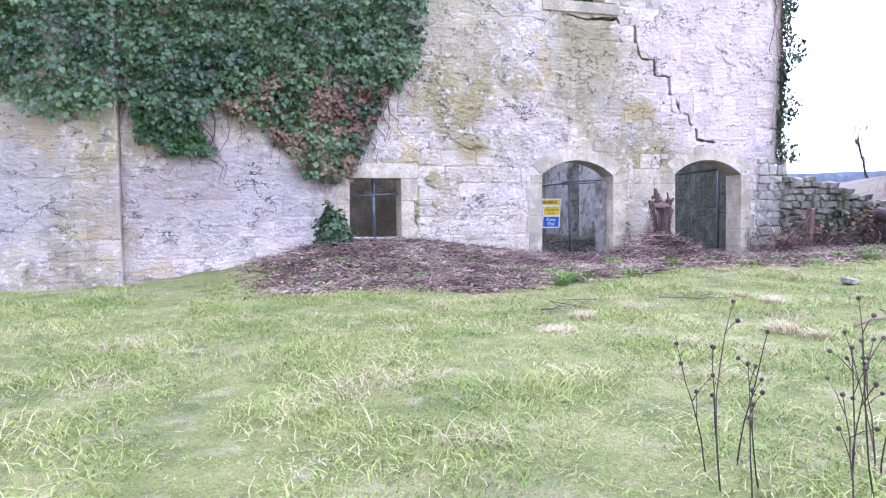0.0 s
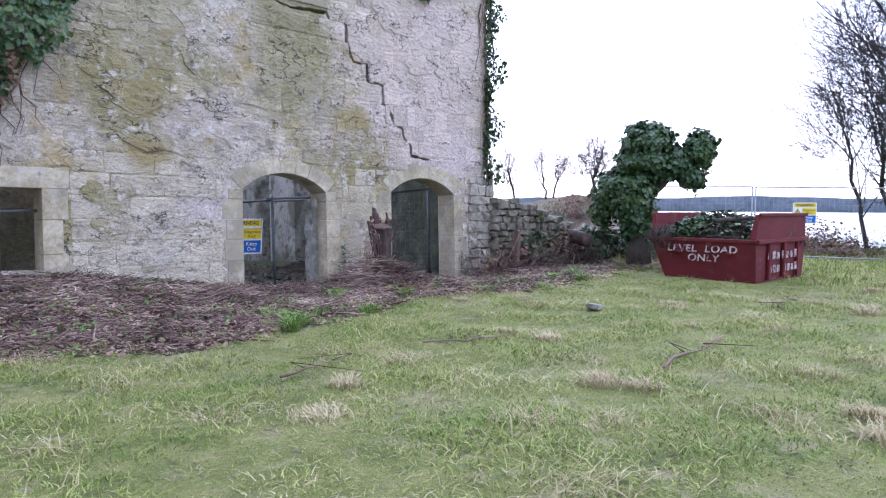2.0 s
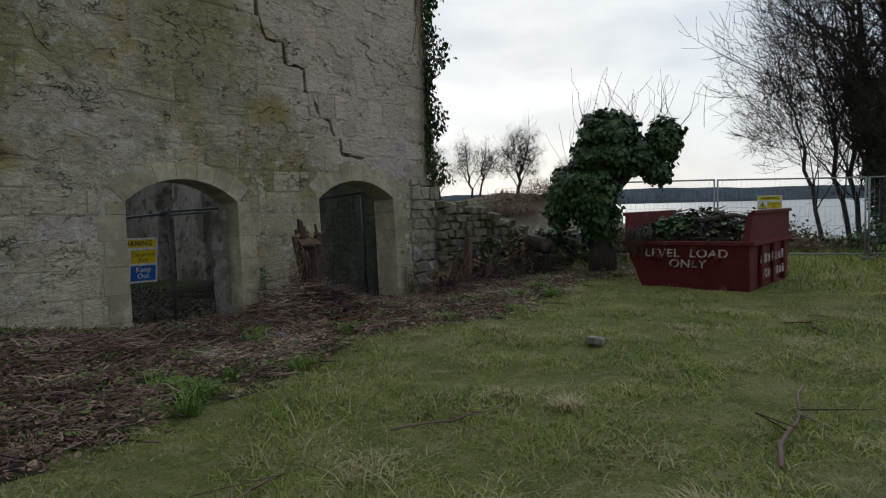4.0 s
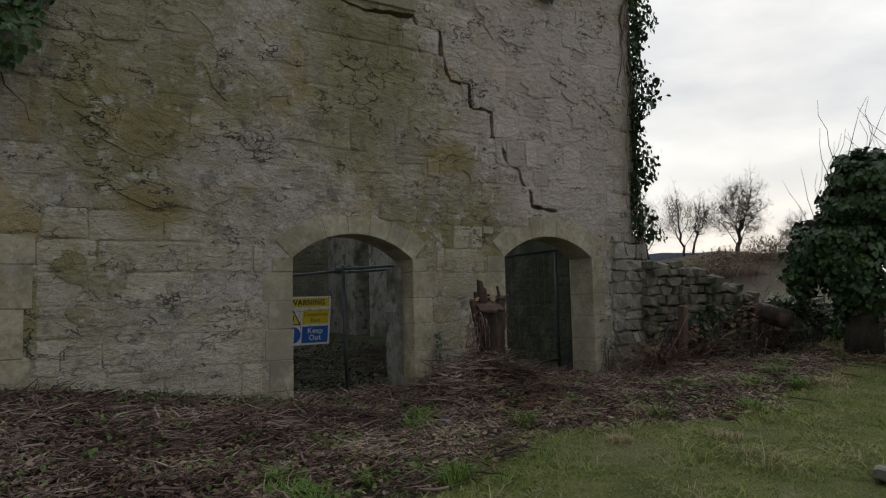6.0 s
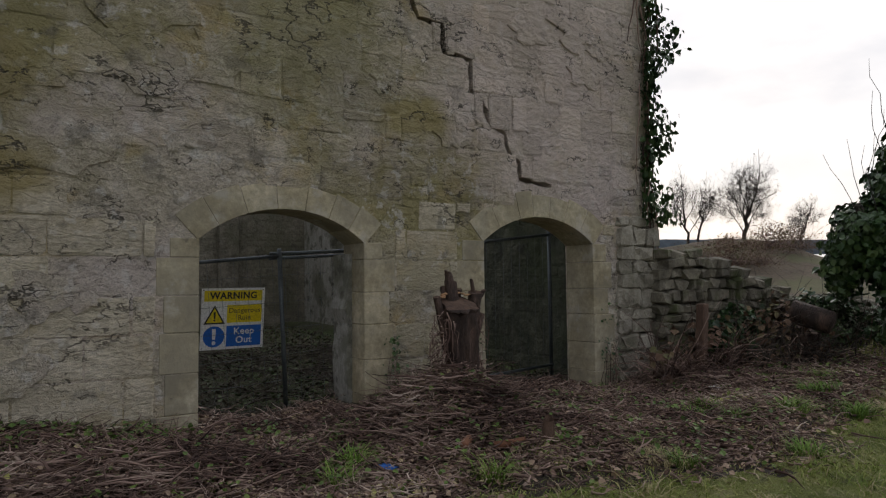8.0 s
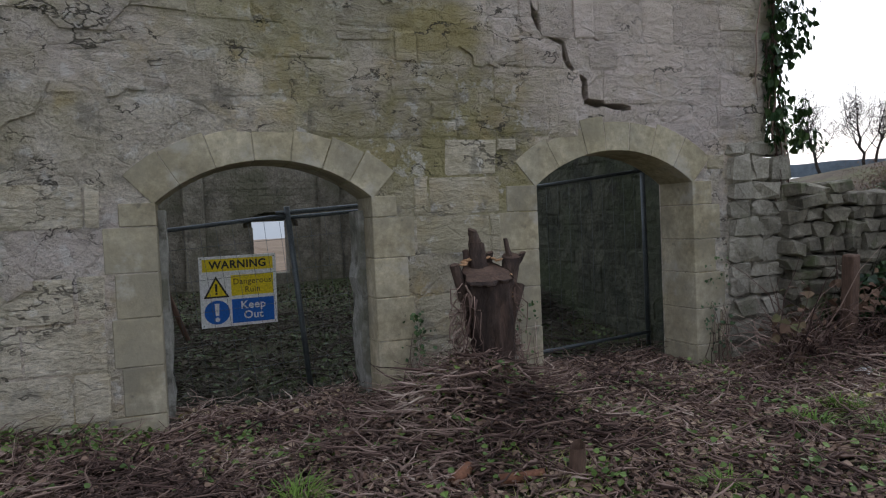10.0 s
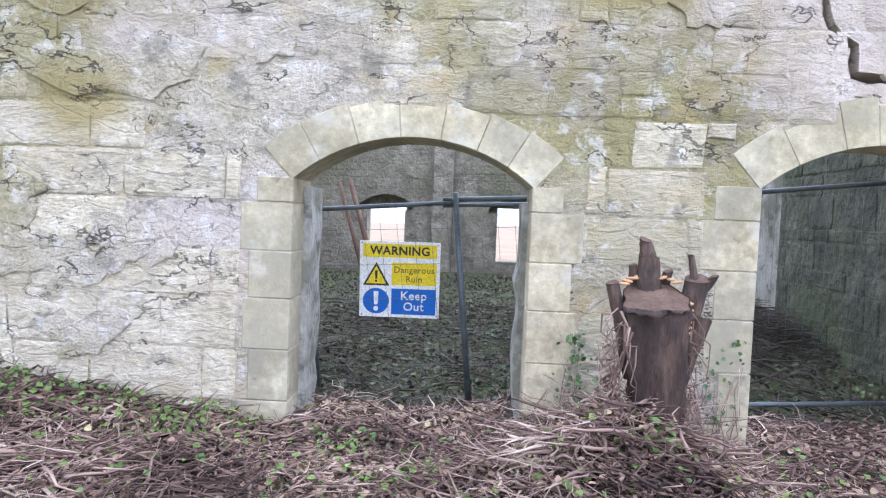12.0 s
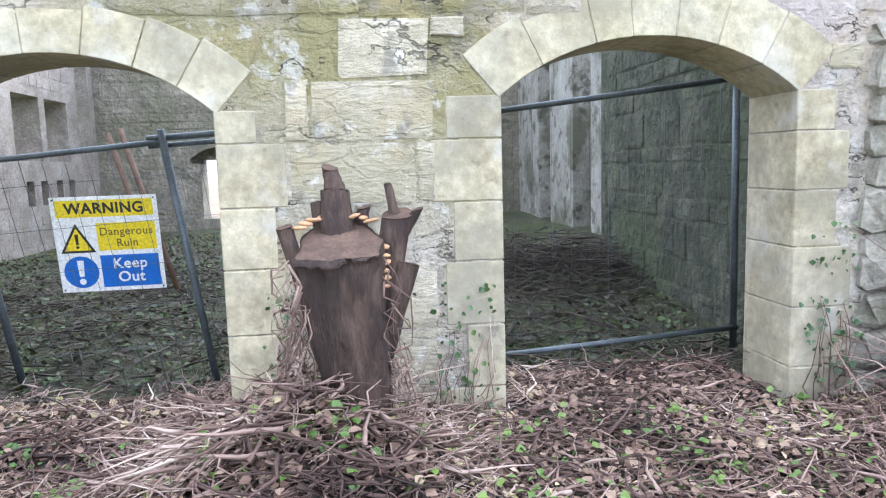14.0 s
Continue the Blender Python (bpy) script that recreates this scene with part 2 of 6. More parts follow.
M_ASHLAR = material("pale_ashlar_stone", [(0.28, (0.41, 0.355, 0.265)), (0.5, (0.57, 0.505, 0.39)), (0.70, (0.71, 0.64, 0.53))],
                    scale=2.6, rough=0.92, bump=0.8, fine=22, stain=[(0.5, (0.5, 0.66), (0.36, 0.32, 0.20), 0.65), (1.6, (0.54, 0.64), (0.46, 0.375, 0.23), 0.6), (4.0, (0.57, 0.66), (0.20, 0.185, 0.155), 0.65), (7.0, (0.58, 0.66), (0.74, 0.72, 0.68), 0.5)],
                    per="object", per_amount=0.09, bump_dist=0.035, stretch=(1, 1, 2.2), pits=0.5, crev=0.7, zones=WALL_ZONES)
M_GREENSTONE = material("algae_green_rubble_stone", [(0.3, (0.04, 0.048, 0.036)), (0.5, (0.085, 0.092, 0.066)), (0.7, (0.165, 0.168, 0.125))],
                        scale=2.6, rough=0.95, bump=0.9, fine=24, stain=[(0.8, (0.48, 0.62), (0.075, 0.095, 0.05), 0.8), (3.0, (0.58, 0.66), (0.05, 0.05, 0.045), 0.7)],
                        per="object", per_amount=0.18, pits=1.0, bump_dist=0.03)
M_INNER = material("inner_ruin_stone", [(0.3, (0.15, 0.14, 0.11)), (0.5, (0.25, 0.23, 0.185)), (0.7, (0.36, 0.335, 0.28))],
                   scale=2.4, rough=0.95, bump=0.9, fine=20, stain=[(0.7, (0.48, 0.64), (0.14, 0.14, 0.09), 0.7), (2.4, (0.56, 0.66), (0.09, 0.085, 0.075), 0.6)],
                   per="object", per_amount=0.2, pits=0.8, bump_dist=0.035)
M_SIDE = material("pale_rosy_inner_stone", [(0.3, (0.20, 0.172, 0.148)), (0.5, (0.30, 0.262, 0.23)), (0.7, (0.41, 0.365, 0.325))],
                  scale=2.2, rough=0.95, bump=0.7, fine=20, stain=[(0.7, (0.50, 0.66), (0.20, 0.19, 0.14), 0.6), (2.4, (0.57, 0.66), (0.13, 0.12, 0.10), 0.5)],
                  per="object", per_amount=0.1, pits=0.4, bump_dist=0.03)
M_TORN = material("broken_pale_rubble", [(0.3, (0.22, 0.20, 0.16)), (0.5, (0.38, 0.35, 0.29)), (0.7, (0.55, 0.51, 0.44))],
                  scale=4, rough=0.95, bump=0.9, fine=30, stain=[(1.6, (0.5, 0.64), (0.17, 0.17, 0.10), 0.7)], per="object", per_amount=0.22, pits=0.4, bump_dist=0.03)
M_RUBBLE = material("mossy_rubble_stone", [(0.3, (0.11, 0.10, 0.08)), (0.5, (0.20, 0.18, 0.14)), (0.7, (0.33, 0.30, 0.24))],
                    scale=4, rough=0.95, bump=0.8, fine=30, stain=[(2.0, (0.5, 0.64), (0.08, 0.10, 0.035), 0.85)], per="object", per_amount=0.3, bump_dist=0.03)
M_GROUND = material("grassy_soil", [(0.3, (0.11, 0.145, 0.03)), (0.5, (0.205, 0.235, 0.058)), (0.7, (0.34, 0.32, 0.125))],
                    scale=1.6, rough=1.0, bump=1.0, fine=42, stain=[(0.55, (0.55, 0.70), (0.34, 0.29, 0.18), 0.6), (3.5, (0.55, 0.68), (0.38, 0.33, 0.20), 0.7), (7.0, (0.58, 0.68), (0.10, 0.09, 0.05), 0.6)], bump_dist=0.05)
# Soil colour darkened to paint in the deep shadows between the twigs.
M_SOIL = material("shadow_dark_litter_soil", [(0.3, (0.035, 0.026, 0.022)), (0.5, (0.075, 0.057, 0.046)), (0.7, (0.15, 0.118, 0.093))],
                  scale=5, rough=1.0, bump=1.0, fine=50, stain=[(1.4, (0.54, 0.66), (0.07, 0.085, 0.03), 0.7)], bump_dist=0.06)
# Moss and earth colours lowered so the floor carries the interior's shade.
M_FLOORIN = material("shaded_mossy_earth_floor", [(0.3, (0.04, 0.037, 0.026)), (0.5, (0.07, 0.07, 0.038)), (0.7, (0.12, 0.115, 0.07))],
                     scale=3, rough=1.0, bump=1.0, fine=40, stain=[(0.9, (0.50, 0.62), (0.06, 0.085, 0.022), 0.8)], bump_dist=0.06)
M_FIELD = material("pale_reed_field", [(0.3, (0.17, 0.115, 0.07)), (0.7, (0.25, 0.175, 0.11))], scale=0.3, rough=1.0, bump=0.3, fine=3)
M_SCRUB = material("brown_scrub_slope", [(0.3, (0.09, 0.07, 0.05)), (0.7, (0.17, 0.13, 0.09))], scale=0.5, rough=1.0, bump=0.8, fine=6, stain=[(0.2, (0.5, 0.6), (0.13, 0.14, 0.06), 0.6)])
# The blue-grey of distance haze is painted into the hill colour.
M_HILL = material("hazed_wooded_hill", [(0.3, (0.10, 0.125, 0.15)), (0.7, (0.17, 0.20, 0.23))], scale=0.01, rough=1.0, bump=0.0, fine=0.05)
M_TWIG = ramp_leaf("dead_twig_bark", [(0.0, (0.035, 0.019, 0.016)), (0.38, (0.135, 0.082, 0.068)), (0.74, (0.34, 0.235, 0.195)), (1.0, (0.64, 0.52, 0.44))], 0.9)
M_LITTER = ramp_leaf("fallen_leaf_litter", [(0.0, (0.10, 0.052, 0.04)), (0.45, (0.26, 0.165, 0.12)), (0.8, (0.45, 0.33, 0.24)), (1.0, (0.44, 0.43, 0.14))], 0.8)
# Shaded copies of the outdoor litter and weed colours, for inside the ruin.
M_FLOORLEAF = ramp_leaf("shaded_floor_leaf", [(0.0, (0.03, 0.023, 0.015)), (0.5, (0.065, 0.052, 0.034)), (1.0, (0.13, 0.11, 0.065))], 0.8)
M_FLOORWEED = ramp_leaf("shaded_floor_weed", [(0.0, (0.022, 0.04, 0.010)), (0.6, (0.055, 0.09, 0.020)), (1.0, (0.11, 0.15, 0.035))], 0.6)
M_GRASS = ramp_leaf("meadow_grass", [(0.0, (0.09, 0.17, 0.022)), (0.40, (0.20, 0.275, 0.048)), (0.68, (0.345, 0.365, 0.10)), (0.90, (0.46, 0.42, 0.20)), (1.0, (0.54, 0.47, 0.29))], 0.75)
M_GREENTUFT = ramp_leaf("fresh_grass_tuft", [(0.0, (0.07, 0.15, 0.02)), (0.6, (0.15, 0.26, 0.035)), (1.0, (0.30, 0.36, 0.09))], 0.7)
M_STRAW = ramp_leaf("dead_straw_grass", [(0.0, (0.28, 0.23, 0.11)), (0.6, (0.44, 0.37, 0.21)), (1.0, (0.55, 0.48, 0.32))], 0.8)
M_IVY = ramp_leaf("ivy_leaf", [(0.0, (0.012, 0.032, 0.012)), (0.4, (0.030, 0.075, 0.022)), (0.75, (0.06, 0.115, 0.034)), (1.0, (0.125, 0.19, 0.06))], 0.42)
M_IVYDEAD = ramp_leaf("withered_ivy_leaf", [(0.0, (0.10, 0.055, 0.035)), (0.5, (0.19, 0.115, 0.075)), (0.8, (0.14, 0.15, 0.06)), (1.0, (0.28, 0.20, 0.13))], 0.8)
M_BUSHLEAF = ramp_leaf("fresh_green_leaf", [(0.0, (0.05, 0.10, 0.02)), (0.6, (0.12, 0.20, 0.04)), (1.0, (0.22, 0.30, 0.07))], 0.5)
M_BARK = material("grey_brown_bark", [(0.3, (0.045, 0.037, 0.030)), (0.7, (0.12, 0.10, 0.082))], scale=6, rough=0.95, bump=0.8, fine=40, stretch=(1, 1, 0.3))
M_BARKFAR = material("bare_branch_bark", [(0.3, (0.032, 0.027, 0.024)), (0.7, (0.075, 0.064, 0.058))], scale=3, rough=0.95, bump=0.0)
M_STUMP = material("wet_dark_stump_bark", [(0.3, (0.018, 0.011, 0.009)), (0.5, (0.05, 0.030, 0.024)), (0.70, (0.18, 0.115, 0.088))], scale=7, rough=0.75, bump=1.0, fine=55, stretch=(1, 1, 0.25), bump_dist=0.02)
M_CUT = material("sawn_wood_face", [(0.3, (0.07, 0.042, 0.032)), (0.7, (0.17, 0.105, 0.075))], scale=14, rough=0.8, bump=0.4, fine=60)
M_ORANGEWOOD = material("fresh_orange_bark", [(0.3, (0.15, 0.06, 0.035)), (0.7, (0.30, 0.14, 0.08))], scale=9, rough=0.85, bump=0.6, fine=50, bump_dist=0.006)
M_FUNGUS = plain("pale_bracket_fungus", (0.50, 0.29, 0.155), 0.75)
M_RED = material("chipped_red_skip_paint", [(0.35, (0.095, 0.006, 0.009)), (0.65, (0.14, 0.011, 0.016))], scale=2.5, rough=0.8, bump=0.25, fine=30,
                 stain=[(3.0, (0.60, 0.68), (0.13, 0.055, 0.035), 0.8), (12.0, (0.64, 0.70), (0.09, 0.04, 0.03), 0.8)], bump_dist=0.006)
M_WORNWHITE = material("worn_white_stencil_paint", [(0.35, (0.30, 0.20, 0.19)), (0.6, (0.52, 0.46, 0.44))], scale=9, rough=0.8, bump=0.1, fine=60, stain=[(14.0, (0.52, 0.58), (0.12, 0.012, 0.016), 0.9)], bump_dist=0.002)
M_SIGNWHITE = plain("white_sign_sheet", (0.80, 0.80, 0.80), 0.35, 0, 0.03)
M_YELLOW = plain("yellow_sign_print", (0.80, 0.62, 0.02), 0.35, 0, 0.04)
M_BLUE = plain("blue_sign_print", (0.012, 0.13, 0.50), 0.35, 0, 0.05)
M_BLACK = plain("black_sign_print", (0.02, 0.02, 0.02), 0.4, 0, 0.1)
M_DARKYELLOW = plain("faded_sign_lettering", (0.16, 0.12, 0.02), 0.4, 0, 0.1)
M_STEEL = plain("dull_galvanised_steel", (0.13, 0.15, 0.165), 0.55, 0.6, 0.25)
M_GALV = plain("pale_galvanised_fence_steel", (0.30, 0.32, 0.34), 0.5, 0.6, 0.2)
M_RUSTWOOD = material("weathered_brown_post", [(0.3, (0.10, 0.06, 0.045)), (0.7, (0.20, 0.125, 0.09))], scale=8, rough=0.9, bump=0.6, fine=50, stretch=(1, 1, 0.2))
M_PLASTER = material("pale_flaking_plaster", [(0.3, (0.26, 0.25, 0.22)), (0.7, (0.46, 0.45, 0.41))], scale=3, rough=0.95, bump=0.6, fine=30, stain=[(1.1, (0.48, 0.58), (0.13, 0.13, 0.09), 0.85), (3.0, (0.54, 0.62), (0.08, 0.08, 0.06), 0.8)], stretch=(1, 1, 0.5), pits=0.5)
M_REVEAL = material("flaking_lime_render", [(0.3, (0.26, 0.255, 0.23)), (0.7, (0.46, 0.45, 0.41))], scale=5, rough=0.95, bump=0.7, fine=30, stain=[(1.8, (0.5, 0.6), (0.14, 0.14, 0.10), 0.8), (5.0, (0.54, 0.62), (0.08, 0.075, 0.06), 0.7)], stretch=(1, 1, 0.5), bump_dist=0.015)
M_WATER = bpy.data.materials.new("still_estuary_water")
M_WATER.use_nodes = True
_wb = M_WATER.node_tree.nodes["Principled BSDF"]
_wb.inputs["Base Color"].default_value = (0.07, 0.10, 0.125, 1)
_wb.inputs["Roughness"].default_value = 0.3
_wt = M_WATER.node_tree.nodes.new("ShaderNodeTexNoise")
_wt.inputs["Scale"].default_value = 0.6
_wg = M_WATER.node_tree.nodes.new("ShaderNodeNewGeometry")
_wu = M_WATER.node_tree.nodes.new("ShaderNodeBump")
_wu.inputs["Strength"].default_value = 0.25
_wu.inputs["Distance"].default_value = 0.2
M_WATER.node_tree.links.new(_wg.outputs["Position"], _wt.inputs[0])
M_WATER.node_tree.links.new(_wt.outputs[0], _wu.inputs["Height"])
M_WATER.node_tree.links.new(_wu.outputs[0], _wb.inputs["Normal"])


# ---- building helpers ----
def mesh_of(bm, name, mat, smooth=False):
    me = bpy.data.meshes.new(name)
    bm.to_mesh(me)
    bm.free()
    if mat:
        me.materials.append(mat)
    if smooth:
        me.polygons.foreach_set("use_smooth", [True] * len(me.polygons))
    return me


def part(name, bm, mat, parent=None, label="", kind="", smooth=False):
    me = bm if isinstance(bm, bpy.types.Mesh) else mesh_of(bm, name, mat, smooth)
    ob = new(name, me)
    ob.parent = parent
    return tagged(ob, label, "", "", kind)


def thing(name, label, category, group="", kind="", m=None):
    ob = new(name)
    ob.empty_display_size = 0.2
    if m is not None:
        ob.matrix_world = m
    return tagged(ob, label, category, group, kind)


def raw(name, verts, faces, mat, smooth=False):
    me = bpy.data.meshes.new(name)
    me.from_pydata(verts, [], faces)
    me.materials.append(mat)
    if smooth:
        me.polygons.foreach_set("use_smooth", [True] * len(me.polygons))
    return me


def box(x0, x1, y0, y1, z0, z1, bevel=0.0, bm=None):
    out = bm or bmesh.new()
    c = bmesh.ops.create_cube(out, size=1, matrix=Matrix.Translation(((x0 + x1) / 2, (y0 + y1) / 2, (z0 + z1) / 2)) @ Matrix.Diagonal((x1 - x0, y1 - y0, z1 - z0, 1)))
    if bevel:
        es = list({e for v in c["verts"] for e in v.link_edges})
        bmesh.ops.bevel(out, geom=es, offset=bevel, segments=1, affect='EDGES')
    return out


def prism(poly, y0, y1):
    """A solid from a polygon of (x, z), between two depths y."""
    n = len(poly)
    vs = [(x, y0, z) for x, z in poly] + [(x, y1, z) for x, z in poly]
    fs = [tuple(range(n)), tuple(range(2 * n - 1, n - 1, -1))]
    fs += [(i, n + i, n + (i + 1) % n, (i + 1) % n) for i in range(n)]
    bm = bmesh.new()
    bv = [bm.verts.new(v) for v in vs]
    for f in fs:
        bm.faces.new([bv[i] for i in f])
    bmesh.ops.recalc_face_normals(bm, faces=bm.faces)
    return bm


class Tubes:
    """Many tapered tubes gathered into one mesh."""

    def __init__(self, sides=3):
        self.v, self.f, self.sides = [], [], sides

    def add(self, pts, r0, r1):
        s = self.sides
        base = len(self.v)
        n = len(pts)
        for i, p in enumerate(pts):
            a = Vector(pts[max(i - 1, 0)])
            b = Vector(pts[min(i + 1, n - 1)])
            d = (b - a)
            if d.length < 1e-6:
                d = Vector((0, 0, 1))
            d.normalize()
            u = d.orthogonal().normalized()
            w = d.cross(u)
            r = r0 + (r1 - r0) * i / (n - 1)
            for k in range(s):
                t = 2 * math.pi * k / s
                q = Vector(p) + u * (r * math.cos(t)) + w * (r * math.sin(t))
                self.v.append((q.x, q.y, q.z))
        for i in range(n - 1):
            for k in range(s):
                a0 = base + i * s + k
                a1 = base + i * s + (k + 1) % s
                self.f.append((a0, a1, a1 + s, a0 + s))
        self.f.append(tuple(base + (n - 1) * s + k for k in range(s)))
        self.f.append(tuple(base + k for k in reversed(range(s))))

    def mesh(self, name, mat, smooth=True):
        return raw(name, self.v, self.f, mat, smooth)


class Leaves:
    """Many small bent leaves gathered into one mesh."""

    def __init__(self):
        self.v, self.f = [], []

    def add(self, p, normal, size, rng, droop=0.5):
        n = Vector(normal) + Vector((rng.gauss(0, 0.45), rng.gauss(0, 0.45), rng.gauss(0, 0.45)))
        n.normalize()
        down = Vector((rng.gauss(0, 0.5), rng.gauss(0, 0.5), -droop - 0.3 + rng.gauss(0, 0.3)))
        t = down - n * down.dot(n)
        if t.length < 1e-4:
            t = n.orthogonal()
        t.normalize()
        s = n.cross(t)
        p = Vector(p)
        b = len(self.v)
        w = size * rng.uniform(0.42, 0.55)
        for a, c, d in ((0, 0, 0), (0.30, w, 0.06), (0.68, w * 0.72, 0.02), (1, 0, -0.12), (0.68, -w * 0.72, 0.02), (0.30, -w, 0.06)):
            q = p + t * (a * size) + s * c + n * (d * size)
            self.v.append((q.x, q.y, q.z))
        self.f += [(b, b + 1, b + 2, b + 3), (b, b + 3, b + 4, b + 5)]

    def mesh(self, name, mat):
        return raw(name, self.v, self.f, mat)


def smooth01(a, b, v):
    t = min(1, max(0, (v - a) / (b - a)))
    return t * t * (3 - 2 * t)


def inside(poly, x, y):
    hit, j = False, len(poly) - 1
    for i in range(len(poly)):
        (xi, yi), (xj, yj) = poly[i], poly[j]
        if (yi > y) != (yj > y) and x < (xj - xi) * (y - yi) / (yj - yi) + xi:
            hit = not hit
        j = i
    return hit


# ---- ground ----
BANK_X = (-6, -3, -0.7, 1, 3, 5, 7.3, 8.3, 9.0, 9.6, 10.5, 12.6, 14, 17, 22)
BANK_Z = (-0.3, -0.3, -0.25, -0.02, 0.40, 0.30, -0.02, -0.20, -0.12, 0.04, -0.09, -0.22, -0.06, 0.05, 0.0)


def height(x, y):
    """Height of the ground: lawn, the bank of debris by the wall, the fall towards the water."""
    z = 0.05 * noise.noise((x * 0.35, y * 0.35, 1.0)) + 0.018 * noise.noise((x * 1.7, y * 1.7, 4.0))
    z += -0.03 * smooth01(6, -4, y)
    if -8 < x < 24:
        b = float(np.interp(x, BANK_X, BANK_Z))
        z += b * smooth01(10.4, 13.0, y) * smooth01(17, 14, y)
        z += 0.24 * math.exp(-((x - 9.7) ** 2 / 0.5 + (y - 12.35) ** 2 / 0.35))
        litter = smooth01(9.6, 11.2, y) * smooth01(14.5, 13.4, y)
        z += 0.06 * litter * noise.noise((x * 2.3, y * 2.3, 9.0))
    if 13.8 < y:
        z -= 0.10 * smooth01(13.6, 14.6, y) * (1 if x < 13.2 else 0)
        z -= 0.048 * (y - 13.8) * (1 if y < 150 else 150 / y)
    if x > 30:
        z -= 0.11 * (min(x, 130) - 30) * smooth01(40, 20, y)
        z -= 0.05 * (min(x, 130) - 30) * (1 - smooth01(40, 20, y))
    z += 5.0 * math.exp(-((x - 52) ** 2 / 150 + (y - 40) ** 2 / 200))
    return max(z, -10)


def axis(lo, hi, step, far):
    a = list(np.arange(lo, hi + 1e-6, step))
    s, v = step, hi
    while v < far:
        s *= 1.35
        v += s
        a.append(v)
    s, v = step, lo
    while v > -far:
        s *= 1.35
        v -= s
        a.insert(0, v)
    return a


GX, GY = axis(-9, 30, 0.22, 3500), axis(-3, 28, 0.22, 3500)
gv = [(x, y, height(x, y)) for y in GY for x in GX]
nx = len(GX)
gf = [(j * nx + i, j * nx + i + 1, (j + 1) * nx + i + 1, (j + 1) * nx + i) for j in range(len(GY) - 1) for i in range(nx - 1)]
gme = raw("ground", gv, gf, M_GROUND, True)
for m in (M_SOIL, M_FLOORIN, M_FIELD, M_SCRUB):
    gme.materials.append(m)
rg = random.Random(3)
mats = []
for a, b, c, d in gf:
    x, y = (gv[a][0] + gv[c][0]) / 2, (gv[a][1] + gv[c][1]) / 2
    edge = 10.0 + 0.9 * noise.noise((x * 0.5, 2.0, 0)) + 0.5 * noise.noise((x * 1.9, y * 1.9, 0)) - 0.9 * smooth01(9, 5, x) * smooth01(-2, 3, x) + 0.7 * smooth01(11, 16, x)
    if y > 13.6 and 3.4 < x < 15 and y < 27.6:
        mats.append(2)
    elif x > 24 and y > 13 + 0.12 * (x - 24):
        mats.append(4)
    elif y > 27.6:
        mats.append(3)
    elif edge < y < 16 and 2.2 + 0.6 * noise.noise((y * 1.5, x, 3)) < x < 19.5:
        mats.append(1)
    else:
        mats.append(0)
gme.polygons.foreach_set("material_index", mats)
tagged(new("ground", gme), "rough lawn with brown leaf litter by the wall", "ground", "", "structure")

bm = bmesh.new()
bmesh.ops.create_grid(bm, x_segments=2, y_segments=2, size=4200, matrix=Matrix.Translation((0, 0, -5.6)))
tagged(part("water", bm, M_WATER), "calm grey estuary water beyond the fence", "water", "", "structure")

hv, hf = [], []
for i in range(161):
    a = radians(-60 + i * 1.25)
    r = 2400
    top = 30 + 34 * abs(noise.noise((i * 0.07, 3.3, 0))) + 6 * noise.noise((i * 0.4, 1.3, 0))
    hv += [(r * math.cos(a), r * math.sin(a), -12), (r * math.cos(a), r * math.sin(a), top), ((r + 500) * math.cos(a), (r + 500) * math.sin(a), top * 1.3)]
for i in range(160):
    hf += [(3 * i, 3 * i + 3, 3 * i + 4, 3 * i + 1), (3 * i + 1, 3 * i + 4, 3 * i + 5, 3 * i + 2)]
tagged(new("backdrop", raw("backdrop", hv, hf, M_HILL, True)), "low wooded hills on the far shore, tinted blue with haze", "hills", "", "structure")

# ---- castle, in its own frame ----
WY, WT = 13.25, 0.53
A1 = (7.48, 9.18, 2.31, 2.63)
A2 = (10.73, 12.50, 2.37, 2.69)


def arc(x0, x1, spring, apex):
    h, w = apex - spring, (x1 - x0) / 2
    r = (w * w + h * h) / (2 * h)
    return (x0 + x1) / 2, apex - r, r, math.asin(w / r)


def arch_poly(a, bottom, n=14):
    cx, cz, r, half = arc(*a)
    pts = [(a[0], bottom)]
    pts += [(cx + r * math.sin(-half + 2 * half * i / n), cz + r * math.cos(-half + 2 * half * i / n)) for i in range(n + 1)]
    return pts + [(a[1], bottom)]


CRACK = [(8.02, 5.72), (8.5, 5.65), (9.28, 5.71), (9.32, 5.60), (9.70, 5.57), (9.72, 5.24), (9.86, 4.88), (10.18, 4.86), (10.21, 4.55), (10.57, 4.49),
         (10.59, 4.14), (10.72, 4.08), (10.84, 3.80), (11.08, 3.68), (11.12, 3.46), (11.28, 3.34), (11.30, 3.14), (11.80, 3.09)]
CRACK_2 = [(10.70, 4.155), (11.20, 4.15), (11.26, 3.86), (11.42, 3.72), (11.58, 3.66)]


